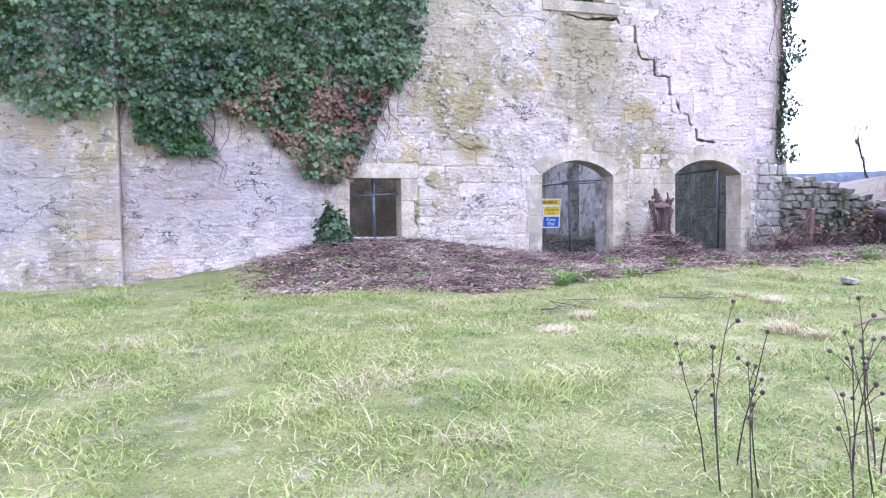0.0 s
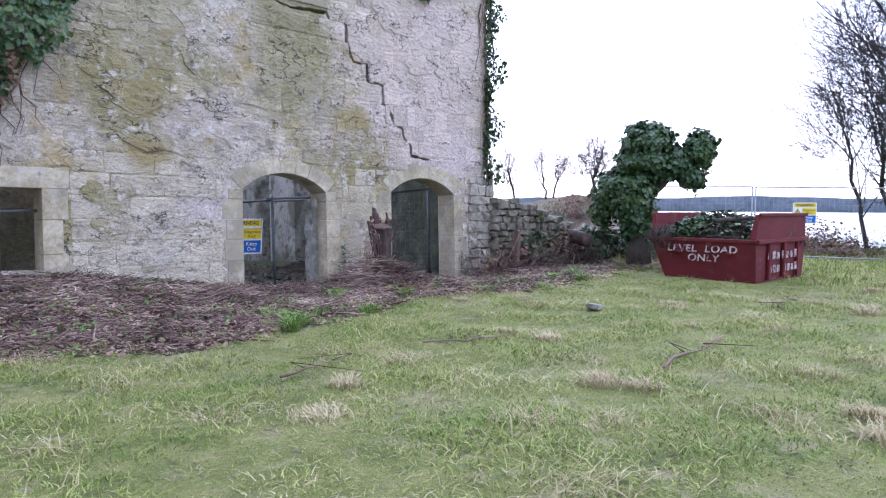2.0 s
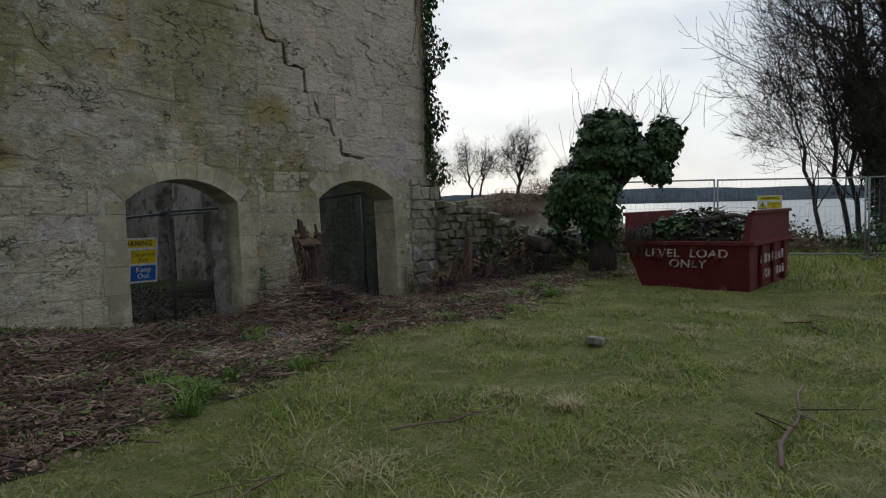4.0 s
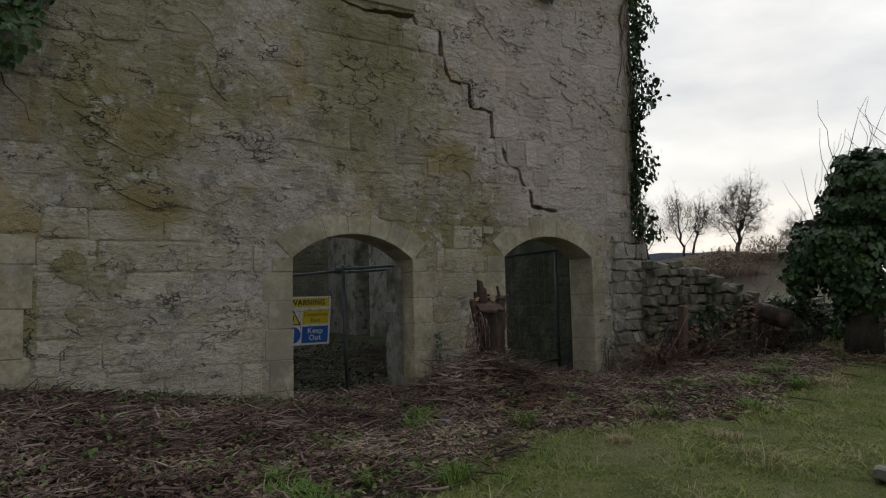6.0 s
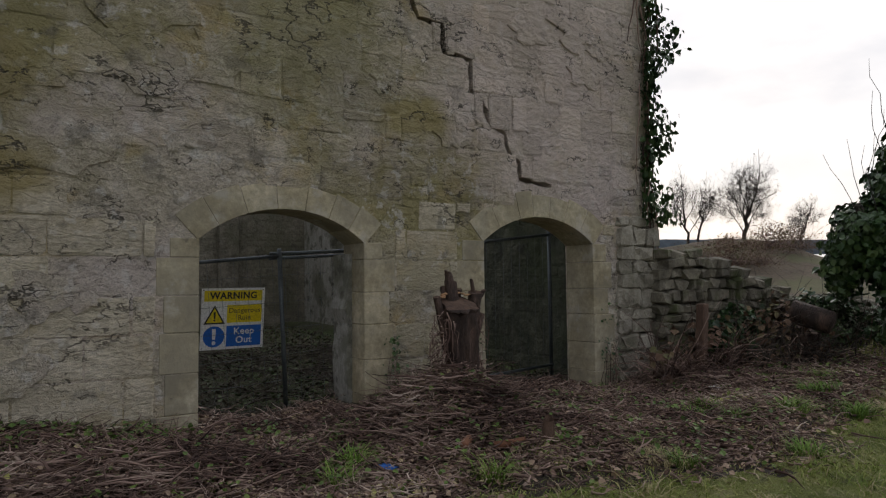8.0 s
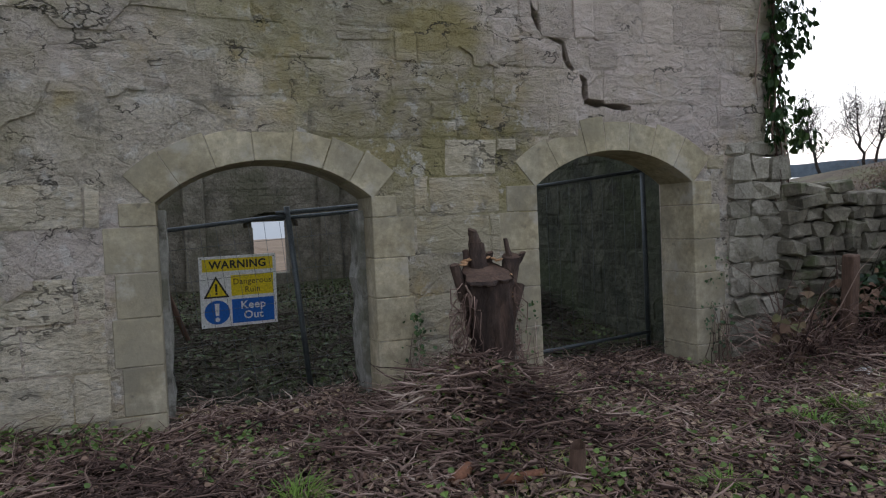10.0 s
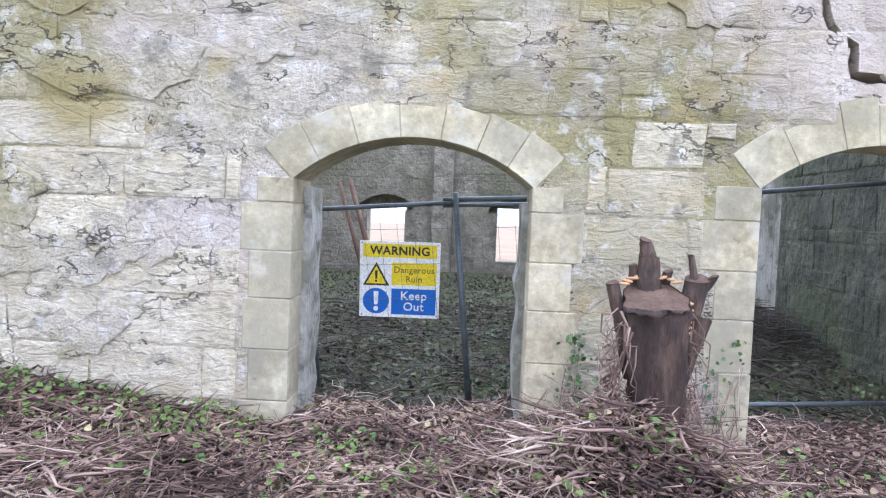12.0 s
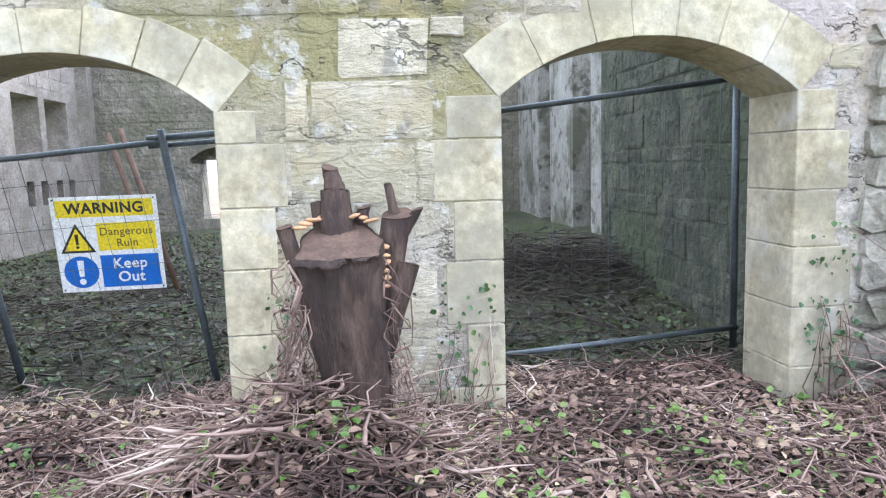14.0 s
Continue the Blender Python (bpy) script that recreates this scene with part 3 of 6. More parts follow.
def ribbon(line, w, seed):
    rng = random.Random(seed)
    fine = []
    for (x0, z0), (x1, z1) in zip(line, line[1:]):
        n = max(2, int(math.hypot(x1 - x0, z1 - z0) / 0.09))
        for i in range(n):
            fine.append((x0 + (x1 - x0) * i / n + rng.uniform(-.012, .012), z0 + (z1 - z0) * i / n + rng.uniform(-.012, .012)))
    fine.append(line[-1])
    left, right = [], []
    for i, (x, z) in enumerate(fine):
        a, b = fine[max(i - 1, 0)], fine[min(i + 1, len(fine) - 1)]
        dx, dz = b[0] - a[0], b[1] - a[1]
        d = math.hypot(dx, dz)
        ww = w * rng.uniform(0.7, 1.3) * (0.25 + 0.75 * min(1, i / 8, (len(fine) - 1 - i) / 2 + 0.3))
        left.append((x - dz / d * ww, z + dx / d * ww))
        right.append((x + dz / d * ww, z - dx / d * ww))
    return left + right[::-1]


def cut(ob, cutters):
    """Cut solids out of a mesh object, and leave the plain result."""
    made = []
    for c in cutters:
        me = mesh_of(c, "cutter", None)
        k = new("cutter", me)
        made.append(k)
        md = ob.modifiers.new("cut", 'BOOLEAN')
        md.object, md.operation, md.solver = k, 'DIFFERENCE', 'EXACT'
    bpy.context.view_layer.update()
    me = bpy.data.meshes.new_from_object(ob.evaluated_get(bpy.context.evaluated_depsgraph_get()))
    ob.modifiers.clear()
    ob.data = me
    for k in made:
        d = k.data
        bpy.data.objects.remove(k)
        bpy.data.meshes.remove(d)


SQ = (3.38, 4.43, 1.03, 2.21)
UP = (7.96, 8.96, 6.02, 8.1)
top_line = [(13.62, 9.3), (12.2, 9.6), (10.6, 9.2), (9.6, 9.7), (7.4, 9.5), (5.5, 9.9), (2.6, 9.6), (-0.73, 9.4)]
front = part("wall_front", prism([(-0.73, -0.4), (13.25, -0.4), (13.42, 2.6), (13.62, 4.0)] + top_line, WY, WY + WT), M_WALL)
tagged(front, "tall cracked ruin wall of weathered harled stone", "wall", "", "structure")
cut(front, [prism(arch_poly(A1, -1), WY - 1, WY + 2), prism(arch_poly(A2, -1), WY - 1, WY + 2), box(SQ[0], SQ[1], WY - 1, WY + 2, SQ[2], SQ[3]),
            box(UP[0], UP[1], WY - 1, WY + 2, UP[2], UP[3]), prism(ribbon(CRACK, 0.033, 5), WY - 0.2, WY + 0.34), prism(ribbon(CRACK_2, 0.010, 6), WY - 0.2, WY + 0.2)])
front.matrix_world = CASTLE

buttress = part("wall_buttress", prism([(-6.5, -0.4), (-0.73, -0.4), (-0.78, 9.4), (-6.5, 9.2)], WY - 0.22, WY + WT), M_WALL)
tagged(buttress, "projecting stretch of grey coursed stone wall", "wall", "", "structure")
buttress.matrix_world = CASTLE

# Arch stones and jamb stones.
RING = 0.29


def voussoirs(a, splits):
    cx, cz, r, half = arc(*a)
    for s0, s1 in zip(splits, splits[1:]):
        rng = random.Random(int(s0 * 999) + 5)
        t0, t1 = -half * 1.02 + 2.04 * half * s0 + 0.0018, -half * 1.02 + 2.04 * half * s1 - 0.0018
        ro = r + RING + rng.uniform(-0.05, 0.04)
        n = 3
        poly = [(cx + (r - 0.008) * math.sin(t0 + (t1 - t0) * i / n), cz + (r - 0.008) * math.cos(t0 + (t1 - t0) * i / n)) for i in range(n + 1)]
        poly += [(cx + ro * math.sin(t1 + (t0 - t1) * i / n), cz + ro * math.cos(t1 + (t0 - t1) * i / n)) for i in range(n + 1)]
        b = prism(poly, WY - 0.003 - rng.uniform(0, 0.007), WY + WT - 0.02)
        bmesh.ops.bevel(b, geom=list(b.edges), offset=0.004, segments=1, affect='EDGES')
        part("arch_stone", b, M_DRESSED, front)


def jamb(x, side, spring, seed, z0=0.2):
    rng = random.Random(seed)
    joints = [z0] + [z for z in (0.70, 1.07, 1.44, 1.78, 2.13) if z < spring - 0.1] + [spring]
    for i, (a, b) in enumerate(zip(joints, joints[1:])):
        w = (0.26 if i % 2 else 0.36) + rng.uniform(-.05, .05)
        x0, x1 = (x - w, x + 0.008) if side < 0 else (x - 0.008, x + w)
        bb = box(x0, x1, WY - 0.003 - rng.uniform(0, .007), WY + WT - 0.02, a + 0.003, b - 0.003, 0.006)
        part("jamb_stone", bb, M_DRESSED, front)


voussoirs(A1, [0, 0.13, 0.29, 0.45, 0.60, 0.74, 0.87, 1])
voussoirs(A2, [0, 0.16, 0.33, 0.44, 0.57, 0.70, 0.85, 1])
for k, (x, side, sp) in enumerate([(A1[0], -1, A1[2]), (A1[1], 1, A1[2]), (A2[0], -1, A2[2]), (A2[1], 1, A2[2])]):
    jamb(x, side, sp, 20 + k)
for x0, x1, z0, z1 in [(SQ[0] - 0.30, SQ[0] + 0.006, 1.0, 1.55), (SQ[0] - 0.24, SQ[0] + 0.006, 1.56, 2.2), (SQ[1] - 0.006, SQ[1] + 0.32, 0.8, 1.25),
                       (SQ[1] - 0.006, SQ[1] + 0.26, 1.26, 1.75), (SQ[1] - 0.006, SQ[1] + 0.33, 1.76, 2.2), (SQ[0] - 0.3, SQ[1] + 0.35, 2.205, 2.5)]:
    part("window_stone", box(x0, x1, WY - 0.008, WY + WT - 0.02, z0, z1, 0.006), M_DRESSED, front)
part("window_sill", box(7.5, 9.30, WY - 0.03, WY + 0.3, 5.77, 6.0, 0.015), M_DRESSED, front)
for x0, x1, z0, z1 in [(UP[0] - 0.26, UP[0] + .006, 6.02, 6.6), (UP[0] - 0.22, UP[0] + .006, 6.61, 7.3), (UP[1] - .006, UP[1] + 0.3, 6.02, 6.55), (UP[1] - .006, UP[1] + 0.24, 6.56, 7.25)]:
    part("window_stone", box(x0, x1, WY - 0.02, WY + WT - 0.02, z0, z1, 0.01), M_DRESSED, front)

# Pale ragged render left on the rear half of the reveals.
def reveal(x, side, z0, z1, seed, out=0.06):
    rng = random.Random(seed)
    n = 14
    edge = [(x + side * (out + 0.7 * out * noise.noise((i * 0.55, seed, 0)) + rng.uniform(-.012, .012)), z0 + (z1 - z0) * i / n) for i in range(n + 1)]
    part("render_strip", prism([(x - side * 0.05, z0)] + edge + [(x - side * 0.05, z1)], WY + 0.30, WY + WT + 0.16), M_REVEAL, front, "pale flaking lime render")


reveal(A1[0], 1, 0.1, 2.26, 3)
reveal(A1[1], -1, 0.1, 2.2, 4)

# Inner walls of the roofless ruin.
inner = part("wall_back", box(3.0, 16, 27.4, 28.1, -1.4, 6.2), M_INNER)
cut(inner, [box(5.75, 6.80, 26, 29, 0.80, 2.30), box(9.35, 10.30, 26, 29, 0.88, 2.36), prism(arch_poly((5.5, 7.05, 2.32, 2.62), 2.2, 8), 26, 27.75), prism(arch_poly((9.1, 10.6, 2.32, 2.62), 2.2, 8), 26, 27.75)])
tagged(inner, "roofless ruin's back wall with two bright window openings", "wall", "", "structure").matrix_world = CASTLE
for x0, x1 in ((7.55, 8.1), (11.2, 11.8)):
    part("pilaster", box(x0, x1, 27.22, 27.42, -1.2, 5.6, 0.03), M_INNER, inner)
side_w = part("wall_left", box(2.5, 3.3, 13.78, 27.4, -1.4, 6.0), M_SIDE)
cut(side_w, [box(2, 4, 23.4, 24.5, 2.3, 3.6), box(2, 4, 24.75, 25.8, 2.3, 3.6), box(3.0, 4, 23.7, 24.0, 1.4, 1.9), box(3.0, 4, 24.3, 24.6, 1.4, 1.9),
             box(3.0, 4, 25.0, 25.3, 1.4, 1.9), box(3.0, 4, 25.6, 25.9, 1.4, 1.9), box(2, 4, 26.4, 27.1, 2.0, 5.0)])
tagged(side_w, "ruined side wall with small paired window openings", "wall", "", "structure").matrix_world = CASTLE
right_w = part("wall_right", box(13.0, 13.6, 13.78, 18.2, -1.2, 6.2), M_GREENSTONE)
tagged(right_w, "dark algae-stained rubble wall inside the ruin", "wall", "", "structure").matrix_world = CASTLE
right_f = part("wall_right_far", box(13.9, 14.6, 18.2, 27.4, -1.4, 6.2), M_PLASTER)
cut(right_f, [box(13, 15, 19.0, 19.8, 0.9, 5.0), box(13, 15, 21.4, 22.5, -0.6, 5.5), box(13, 15, 24.2, 25.2, 0.0, 4.5)])
tagged(right_f, "flaking pale plastered inner wall with tall dark openings", "wall", "", "structure").matrix_world = CASTLE
return_w = part("wall_return", box(13.6, 14.6, 17.6, 18.2, -1.4, 6.2), M_GREENSTONE)
tagged(return_w, "short dark return of the inner rubble wall", "wall", "", "structure").matrix_world = CASTLE
end_w = part("wall_end", box(12.95, 13.45, WY + WT - 0.1, WY + WT + 0.05, -0.4, 9), M_WALL)
tagged(end_w, "broken end of the tall ruin wall", "wall", "", "structure").matrix_world = CASTLE
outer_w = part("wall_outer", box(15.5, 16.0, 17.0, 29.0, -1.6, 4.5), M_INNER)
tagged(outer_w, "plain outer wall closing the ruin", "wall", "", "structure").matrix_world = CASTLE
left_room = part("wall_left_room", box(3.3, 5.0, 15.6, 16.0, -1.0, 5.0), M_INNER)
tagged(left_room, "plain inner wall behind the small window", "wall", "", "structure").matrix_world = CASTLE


# ---- gates, bars and warning sign ----
def tube_part(name, pts, r, mat, parent, sides=8, label=""):
    t = Tubes(sides)
    t.add(pts, r, r)
    return part(name, t.mesh(name, mat), mat, parent, label)


gate = thing("steel_fence_gate", "leaning dull steel mesh gate closing the arch", "gate", "gates in the arches", "", CASTLE)
tube_part("top_rail", [(7.05, 14.28, 2.06), (8.62, 14.28, 2.20)], 0.02, M_STEEL, gate)
tube_part("top_rail", [(8.5, 14.30, 2.22), (9.9, 14.24, 2.30)], 0.022, M_STEEL, gate)
tube_part("top_rail", [(8.5, 14.33, 2.17), (9.9, 14.28, 2.25)], 0.018, M_STEEL, gate)
tube_part("post", [(7.30, 14.28, 2.09), (7.45, 14.62, 0.10)], 0.028, M_STEEL, gate)
tube_part("post", [(8.60, 14.27, 2.28), (8.82, 14.62, 0.12)], 0.028, M_STEEL, gate)
tube_part("bottom_rail", [(7.2, 14.62, 0.22), (9.3, 14.62, 0.36)], 0.018, M_STEEL, gate)
for i in range(18):
    x = 7.22 + i * 0.145
    tube_part("wire", [(x, 14.30, 2.10 + 0.009 * i), (x + 0.2, 14.62, 0.26)], 0.0022, M_STEEL, gate, 3)
for i in range(6):
    f = i / 6 + 0.1
    tube_part("wire", [(7.2, 14.30 + 0.32 * f, 2.08 - 1.85 * f), (9.2, 14.30 + 0.32 * f, 2.2 - 1.85 * f)], 0.0022, M_STEEL, gate, 3)
gate_b = thing("steel_fence_gate", "dull steel mesh gate with bottom rail in the arch", "gate", "gates in the arches", "", CASTLE)
tube_part("top_rail", [(10.6, 14.42, 2.33), (12.80, 14.42, 2.58)], 0.022, M_STEEL, gate_b)
tube_part("post", [(12.76, 14.42, 2.66), (12.80, 14.46, 0.45)], 0.028, M_STEEL, gate_b)
tube_part("bottom_rail", [(10.5, 14.40, 0.52), (12.82, 14.44, 0.66)], 0.022, M_STEEL, gate_b, 8, "pale scuffed bottom rail")
for i in range(14):
    x = 10.75 + i * 0.145
    tube_part("wire", [(x, 14.42, 2.36 + 0.012 * i), (x + 0.02, 14.46, 0.5)], 0.002, M_STEEL, gate_b, 3)
bars = thing("window_grille", "dark iron bars across the small square window", "grille", "", "", CASTLE)
tube_part("bar", [(SQ[0] - 0.05, WY + 0.3, 1.86), (SQ[1] + 0.05, WY + 0.3, 1.90)], 0.022, M_STEEL, bars)
tube_part("bar", [(3.93, WY + 0.33, 0.9), (3.91, WY + 0.33, 2.25)], 0.035, M_STEEL, bars)


def text(name, words, size, m, mat, parent, depth=0.001, squeeze=1.0, bold=0.0):
    cu = bpy.data.curves.new(name, 'FONT')
    cu.body, cu.size, cu.align_x, cu.align_y, cu.extrude, cu.offset = words, size, 'CENTER', 'CENTER', depth, bold
    cu.space_character = 1.08
    cu.materials.append(mat)
    tmp = new("text", cu)
    bpy.context.view_layer.update()
    me = bpy.data.meshes.new_from_object(tmp.evaluated_get(bpy.context.evaluated_depsgraph_get()))
    bpy.data.objects.remove(tmp)
    me.transform(m @ Matrix.Diagonal((squeeze, 1, 1, 1)))
    ob = new(name, me)
    ob.parent = parent
    return ob


def disc_poly(cx, cz, r, n=28):
    return [(cx + r * math.cos(2 * math.pi * i / n), cz + r * math.sin(2 * math.pi * i / n)) for i in range(n)]


def warning_sign(m, label):
    """A printed sheet 0.71 wide and 0.69 high, its front towards -y, its lower left corner at the origin."""
    s = thing("warning_sign", label, "sign", "", "", m)
    part("sheet", box(0, 0.71, 0, 0.006, 0, 0.69, 0.002), M_SIGNWHITE, s)
    head = part("header_panel", box(0.03, 0.68, -0.003, 0, 0.545, 0.665), M_YELLOW, s, "yellow panel")
    note = part("text_panel", box(0.285, 0.68, -0.003, 0, 0.30, 0.50), M_YELLOW, s, "yellow panel")
    order = part("text_panel", box(0.285, 0.68, -0.003, 0, 0.03, 0.265), M_BLUE, s, "blue panel")
    tri = [(0.03, 0.29), (0.265, 0.29), (0.1475, 0.50)]
    triangle = part("hazard_triangle", prism(tri, -0.003, 0), M_BLACK, s, "black border of a hazard triangle")
    part("hazard_triangle", prism([(0.058, 0.307), (0.237, 0.307), (0.1475, 0.467)], -0.005, -0.003), M_YELLOW, triangle, "yellow hazard triangle")
    part("exclamation_mark", prism([(0.139, 0.35), (0.156, 0.35), (0.160, 0.425), (0.135, 0.425)], -0.007, -0.005), M_BLACK, triangle)
    part("exclamation_mark", prism(disc_poly(0.1475, 0.331, 0.011, 12), -0.007, -0.005), M_BLACK, triangle)
    disc = part("mandatory_disc", prism(disc_poly(0.1475, 0.148, 0.117), -0.003, 0), M_BLUE, s, "blue disc")
    part("exclamation_mark", prism([(0.132, 0.115), (0.163, 0.115), (0.170, 0.235), (0.125, 0.235)], -0.005, -0.003), M_SIGNWHITE, disc)
    part("exclamation_mark", prism(disc_poly(0.1475, 0.078, 0.022, 14), -0.005, -0.003), M_SIGNWHITE, disc)
    up = lambda x, z: pose(x, -0.0045, z, 90)
    text("lettering", "WARNING", 0.105, up(0.355, 0.604), M_BLACK, head, bold=0.003, squeeze=0.98)
    text("lettering", "Dangerous", 0.080, up(0.482, 0.435), M_DARKYELLOW, note, bold=0.001, squeeze=0.95)
    text("lettering", "Ruin", 0.080, up(0.482, 0.352), M_DARKYELLOW, note, bold=0.001, squeeze=0.95)
    text("lettering", "Keep", 0.105, up(0.482, 0.200), M_SIGNWHITE, order, bold=0.002)
    text("lettering", "Out", 0.105, up(0.482, 0.100), M_SIGNWHITE, order, bold=0.002)
    for x, z in ((0.02, 0.67), (0.69, 0.67), (0.02, 0.02), (0.69, 0.02)):
        part("cable_tie", prism(disc_poly(x, z, 0.006, 8), -0.004, 0.0), M_BLACK, s)
    return s


pole = Tubes(8)
pole.add([(6.9, 18.5, 2.55), (7.25, 18.2, 1.6), (7.75, 17.9, 0.15)], 0.035, 0.04)
leaning = part("leaning_pole", pole.mesh("leaning_pole", M_RUSTWOOD), None)
tagged(leaning, "thin dark pole leaning inside the ruin", "pole").matrix_world = CASTLE
pole = Tubes(8)
pole.add([(6.75, 18.5, 2.5), (7.1, 18.2, 1.55), (7.55, 17.9, 0.15)], 0.03, 0.035)
leaning = part("leaning_pole", pole.mesh("leaning_pole", M_RUSTWOOD), None)
tagged(leaning, "thin dark pole leaning inside the ruin", "pole").matrix_world = CASTLE
warning_sign(CASTLE @ pose(7.78, 14.50, 1.155, 8, -0.3, 2), "white, yellow and blue warning sign tied to the gate")


# ---- skip ----
def skip():
    sk = thing("rubbish_skip", "chipped red steel skip heaped with cut branches", "skip", "", "", pose(15.0, 7.72, height(16, 8.7) - 0.02, 0, 0, 2))
    L, D, low, high, t = 2.12, 2.45, 0.80, 1.30, 0.03

    def plate(name, quad, thick, label=""):
        a, b, c, d = [Vector(q) for q in quad]
        n = (b - a).cross(d - a).normalized() * thick
        bm = bmesh.new()
        vs = [bm.verts.new(p) for p in (a, b, c, d, a + n, b + n, c + n, d + n)]
        for f in ((3, 2, 1, 0), (4, 5, 6, 7), (0, 1, 5, 4), (1, 2, 6, 5), (2, 3, 7, 6), (3, 0, 4, 7)):
            bm.faces.new([vs[i] for i in f])
        bmesh.ops.recalc_face_normals(bm, faces=bm.faces)
        return part(name, bm, M_RED, sk, label)

    # Front long side towards -x, ends towards -y and +y.
    side = plate("side_panel", [(0.02, 0.02, 0), (0.02, L - 0.28, 0), (-0.10, L, low), (-0.10, 0, low)], t)
    plate("side_panel", [(D, 0.02, 0), (D, L - 0.28, 0), (D + 0.1, L, low), (D + 0.1, 0, low)], -t)
    plate("end_panel", [(0.02, 0.02, 0), (D, 0.02, 0), (D + 0.1, 0, low), (-0.10, 0, low)], -t)
    plate("end_panel", [(-0.10, 0, low), (D + 0.1, 0, low), (D + 0.02, -0.02, high), (0.04, -0.02, high)], -t)
    plate("end_panel", [(0.02, L - 0.28, 0), (D, L - 0.28, 0), (D + 0.1, L, low), (-0.10, L, low)], t)
    plate("end_panel", [(-0.10, L, low), (D + 0.1, L, low), (D + 0.02, L + 0.04, high), (0.04, L + 0.04, high)], t)
    plate("end_gusset", [(-0.10, 0, low), (-0.10, 0.12, low), (0.04, 0.06, high), (0.04, -0.02, high)], t)
    plate("end_gusset", [(-0.10, L, low), (-0.10, L - 0.12, low), (0.04, L - 0.02, high), (0.04, L + 0.04, high)], -t)
    part("floor_plate", box(0.02, D, 0.02, L - 0.28, 0.0, 0.03), M_RED, sk)
    part("rim", box(-0.14, -0.06, -0.02, L + 0.02, low - 0.04, low + 0.03, 0.01), M_RED, sk)
    part("rim", box(D + 0.06, D + 0.14, -0.02, L + 0.02, low - 0.04, low + 0.03, 0.01), M_RED, sk)
    part("rim", box(-0.1, D + 0.1, -0.07, 0.0, low - 0.05, low + 0.03, 0.01), M_RED, sk)
    part("rim", box(0.0, D + 0.06, -0.06, 0.0, high - 0.03, high + 0.03, 0.01), M_RED, sk)
    part("rim", box(0.0, D + 0.06, L + 0.02, L + 0.08, high - 0.03, high + 0.03, 0.01), M_RED, sk)
    for x in (0.5, 1.25, 2.0):
        part("rib", box(x - 0.04, x + 0.04, -0.06, 0.0, 0.05, low - 0.05, 0.01), M_RED, sk)
    for y in (0.35, 1.45):
        part("foot", box(-0.02, D, y - 0.06, y + 0.06, -0.05, 0.005, 0.01), M_RED, sk)
    for y in (0.5, 1.5):
        t2 = Tubes(8)
        t2.add([(-0.16, y, low - 0.25), (-0.02, y, low - 0.25)], 0.05, 0.05)
        part("lifting_lug", t2.mesh("lifting_lug", M_RED), M_RED, sk)
    lean = math.degrees(math.atan2(0.12, low))
    face = lambda y, z: pose(-0.045 - 0.12 * (z / low) + 0.02, y, z, 90 - 0, 0, -90) @ pose(0, 0, 0, -lean)
    text("lettering", "LEVEL", 0.19, face(1.43, 0.62), M_WORNWHITE, side, bold=0.004, squeeze=1.18)
    text("lettering", "LOAD", 0.19, face(0.64, 0.62), M_WORNWHITE, side, bold=0.004, squeeze=1.18)
    text("lettering", "ONLY", 0.19, face(1.0, 0.44), M_WORNWHITE, side, bold=0.004, squeeze=1.18)
    rng = random.Random(8)
    for z, xs in ((0.52, (0.5, 0.72, 0.94, 1.2, 1.42, 1.64, 1.86)), (0.26, (0.55, 0.75, 0.95, 1.3, 1.5, 1.7, 1.9))):
        for x in xs:
            part("faded_letter_bar", box(x - 0.07, x + 0.06, -0.045, -0.034, z - 0.08, z + 0.08 * rng.uniform(0.5, 1)), M_WORNWHITE, sk, "worn white paint mark")
    return sk


skip()
SKZ = height(16, 8.7)
rng = random.Random(11)
tw = Tubes(4)
for i in range(760):
    x, y = rng.uniform(14.95, 17.4), rng.uniform(7.8, 9.85)
    h = SKZ + 0.66 + 0.62 * math.sin(math.pi * (x - 14.8) / 2.7) * math.sin(math.pi * (y - 7.6) / 2.4) * rng.uniform(0.3, 1.1)
    a = rng.uniform(0, 6.28)
    ln = rng.uniform(0.3, 1.0)
    pts = []
    for k in range(4):
        s = (k / 3 - 0.5) * ln
        px, py = x + math.cos(a) * s, y + math.sin(a) * s
        px, py = min(max(px, 15.0), 17.45), min(max(py, 7.78), 9.86)
        pts.append((px, py, h + rng.gauss(0, 0.05)))
    tw.add(pts, rng.choice((0.006, 0.009, 0.013, 0.03)), 0.004)
for i in range(70):
    x, y = rng.uniform(14.80, 15.0), rng.uniform(9.35, 9.9)
    pts = [(x, y, SKZ + 0.95 + rng.uniform(-.1, .15)), (x - 0.12, y + rng.gauss(0, .1), SKZ + 0.85), (x - 0.18, y + rng.gauss(0, .2), SKZ + rng.uniform(0.4, 0.8))]
    tw.add(pts, 0.006, 0.002)
heap = thing("branch_heap", "tangled heap of cut branches and ivy in the skip", "branches", "", "", pose(0, 0, 0))
part("branch_tangle", tw.mesh("branch_tangle", M_BARK), M_BARK, heap, "", "stuff")
big = Tubes(8)
big.add([(15.2, 8.6, SKZ + 1.15), (16.0, 8.3, SKZ + 1.22), (16.9, 7.95, SKZ + 1.05)], 0.05, 0.03)
part("log", big.mesh("log", M_BARK), M_BARK, heap)
lv = Leaves()
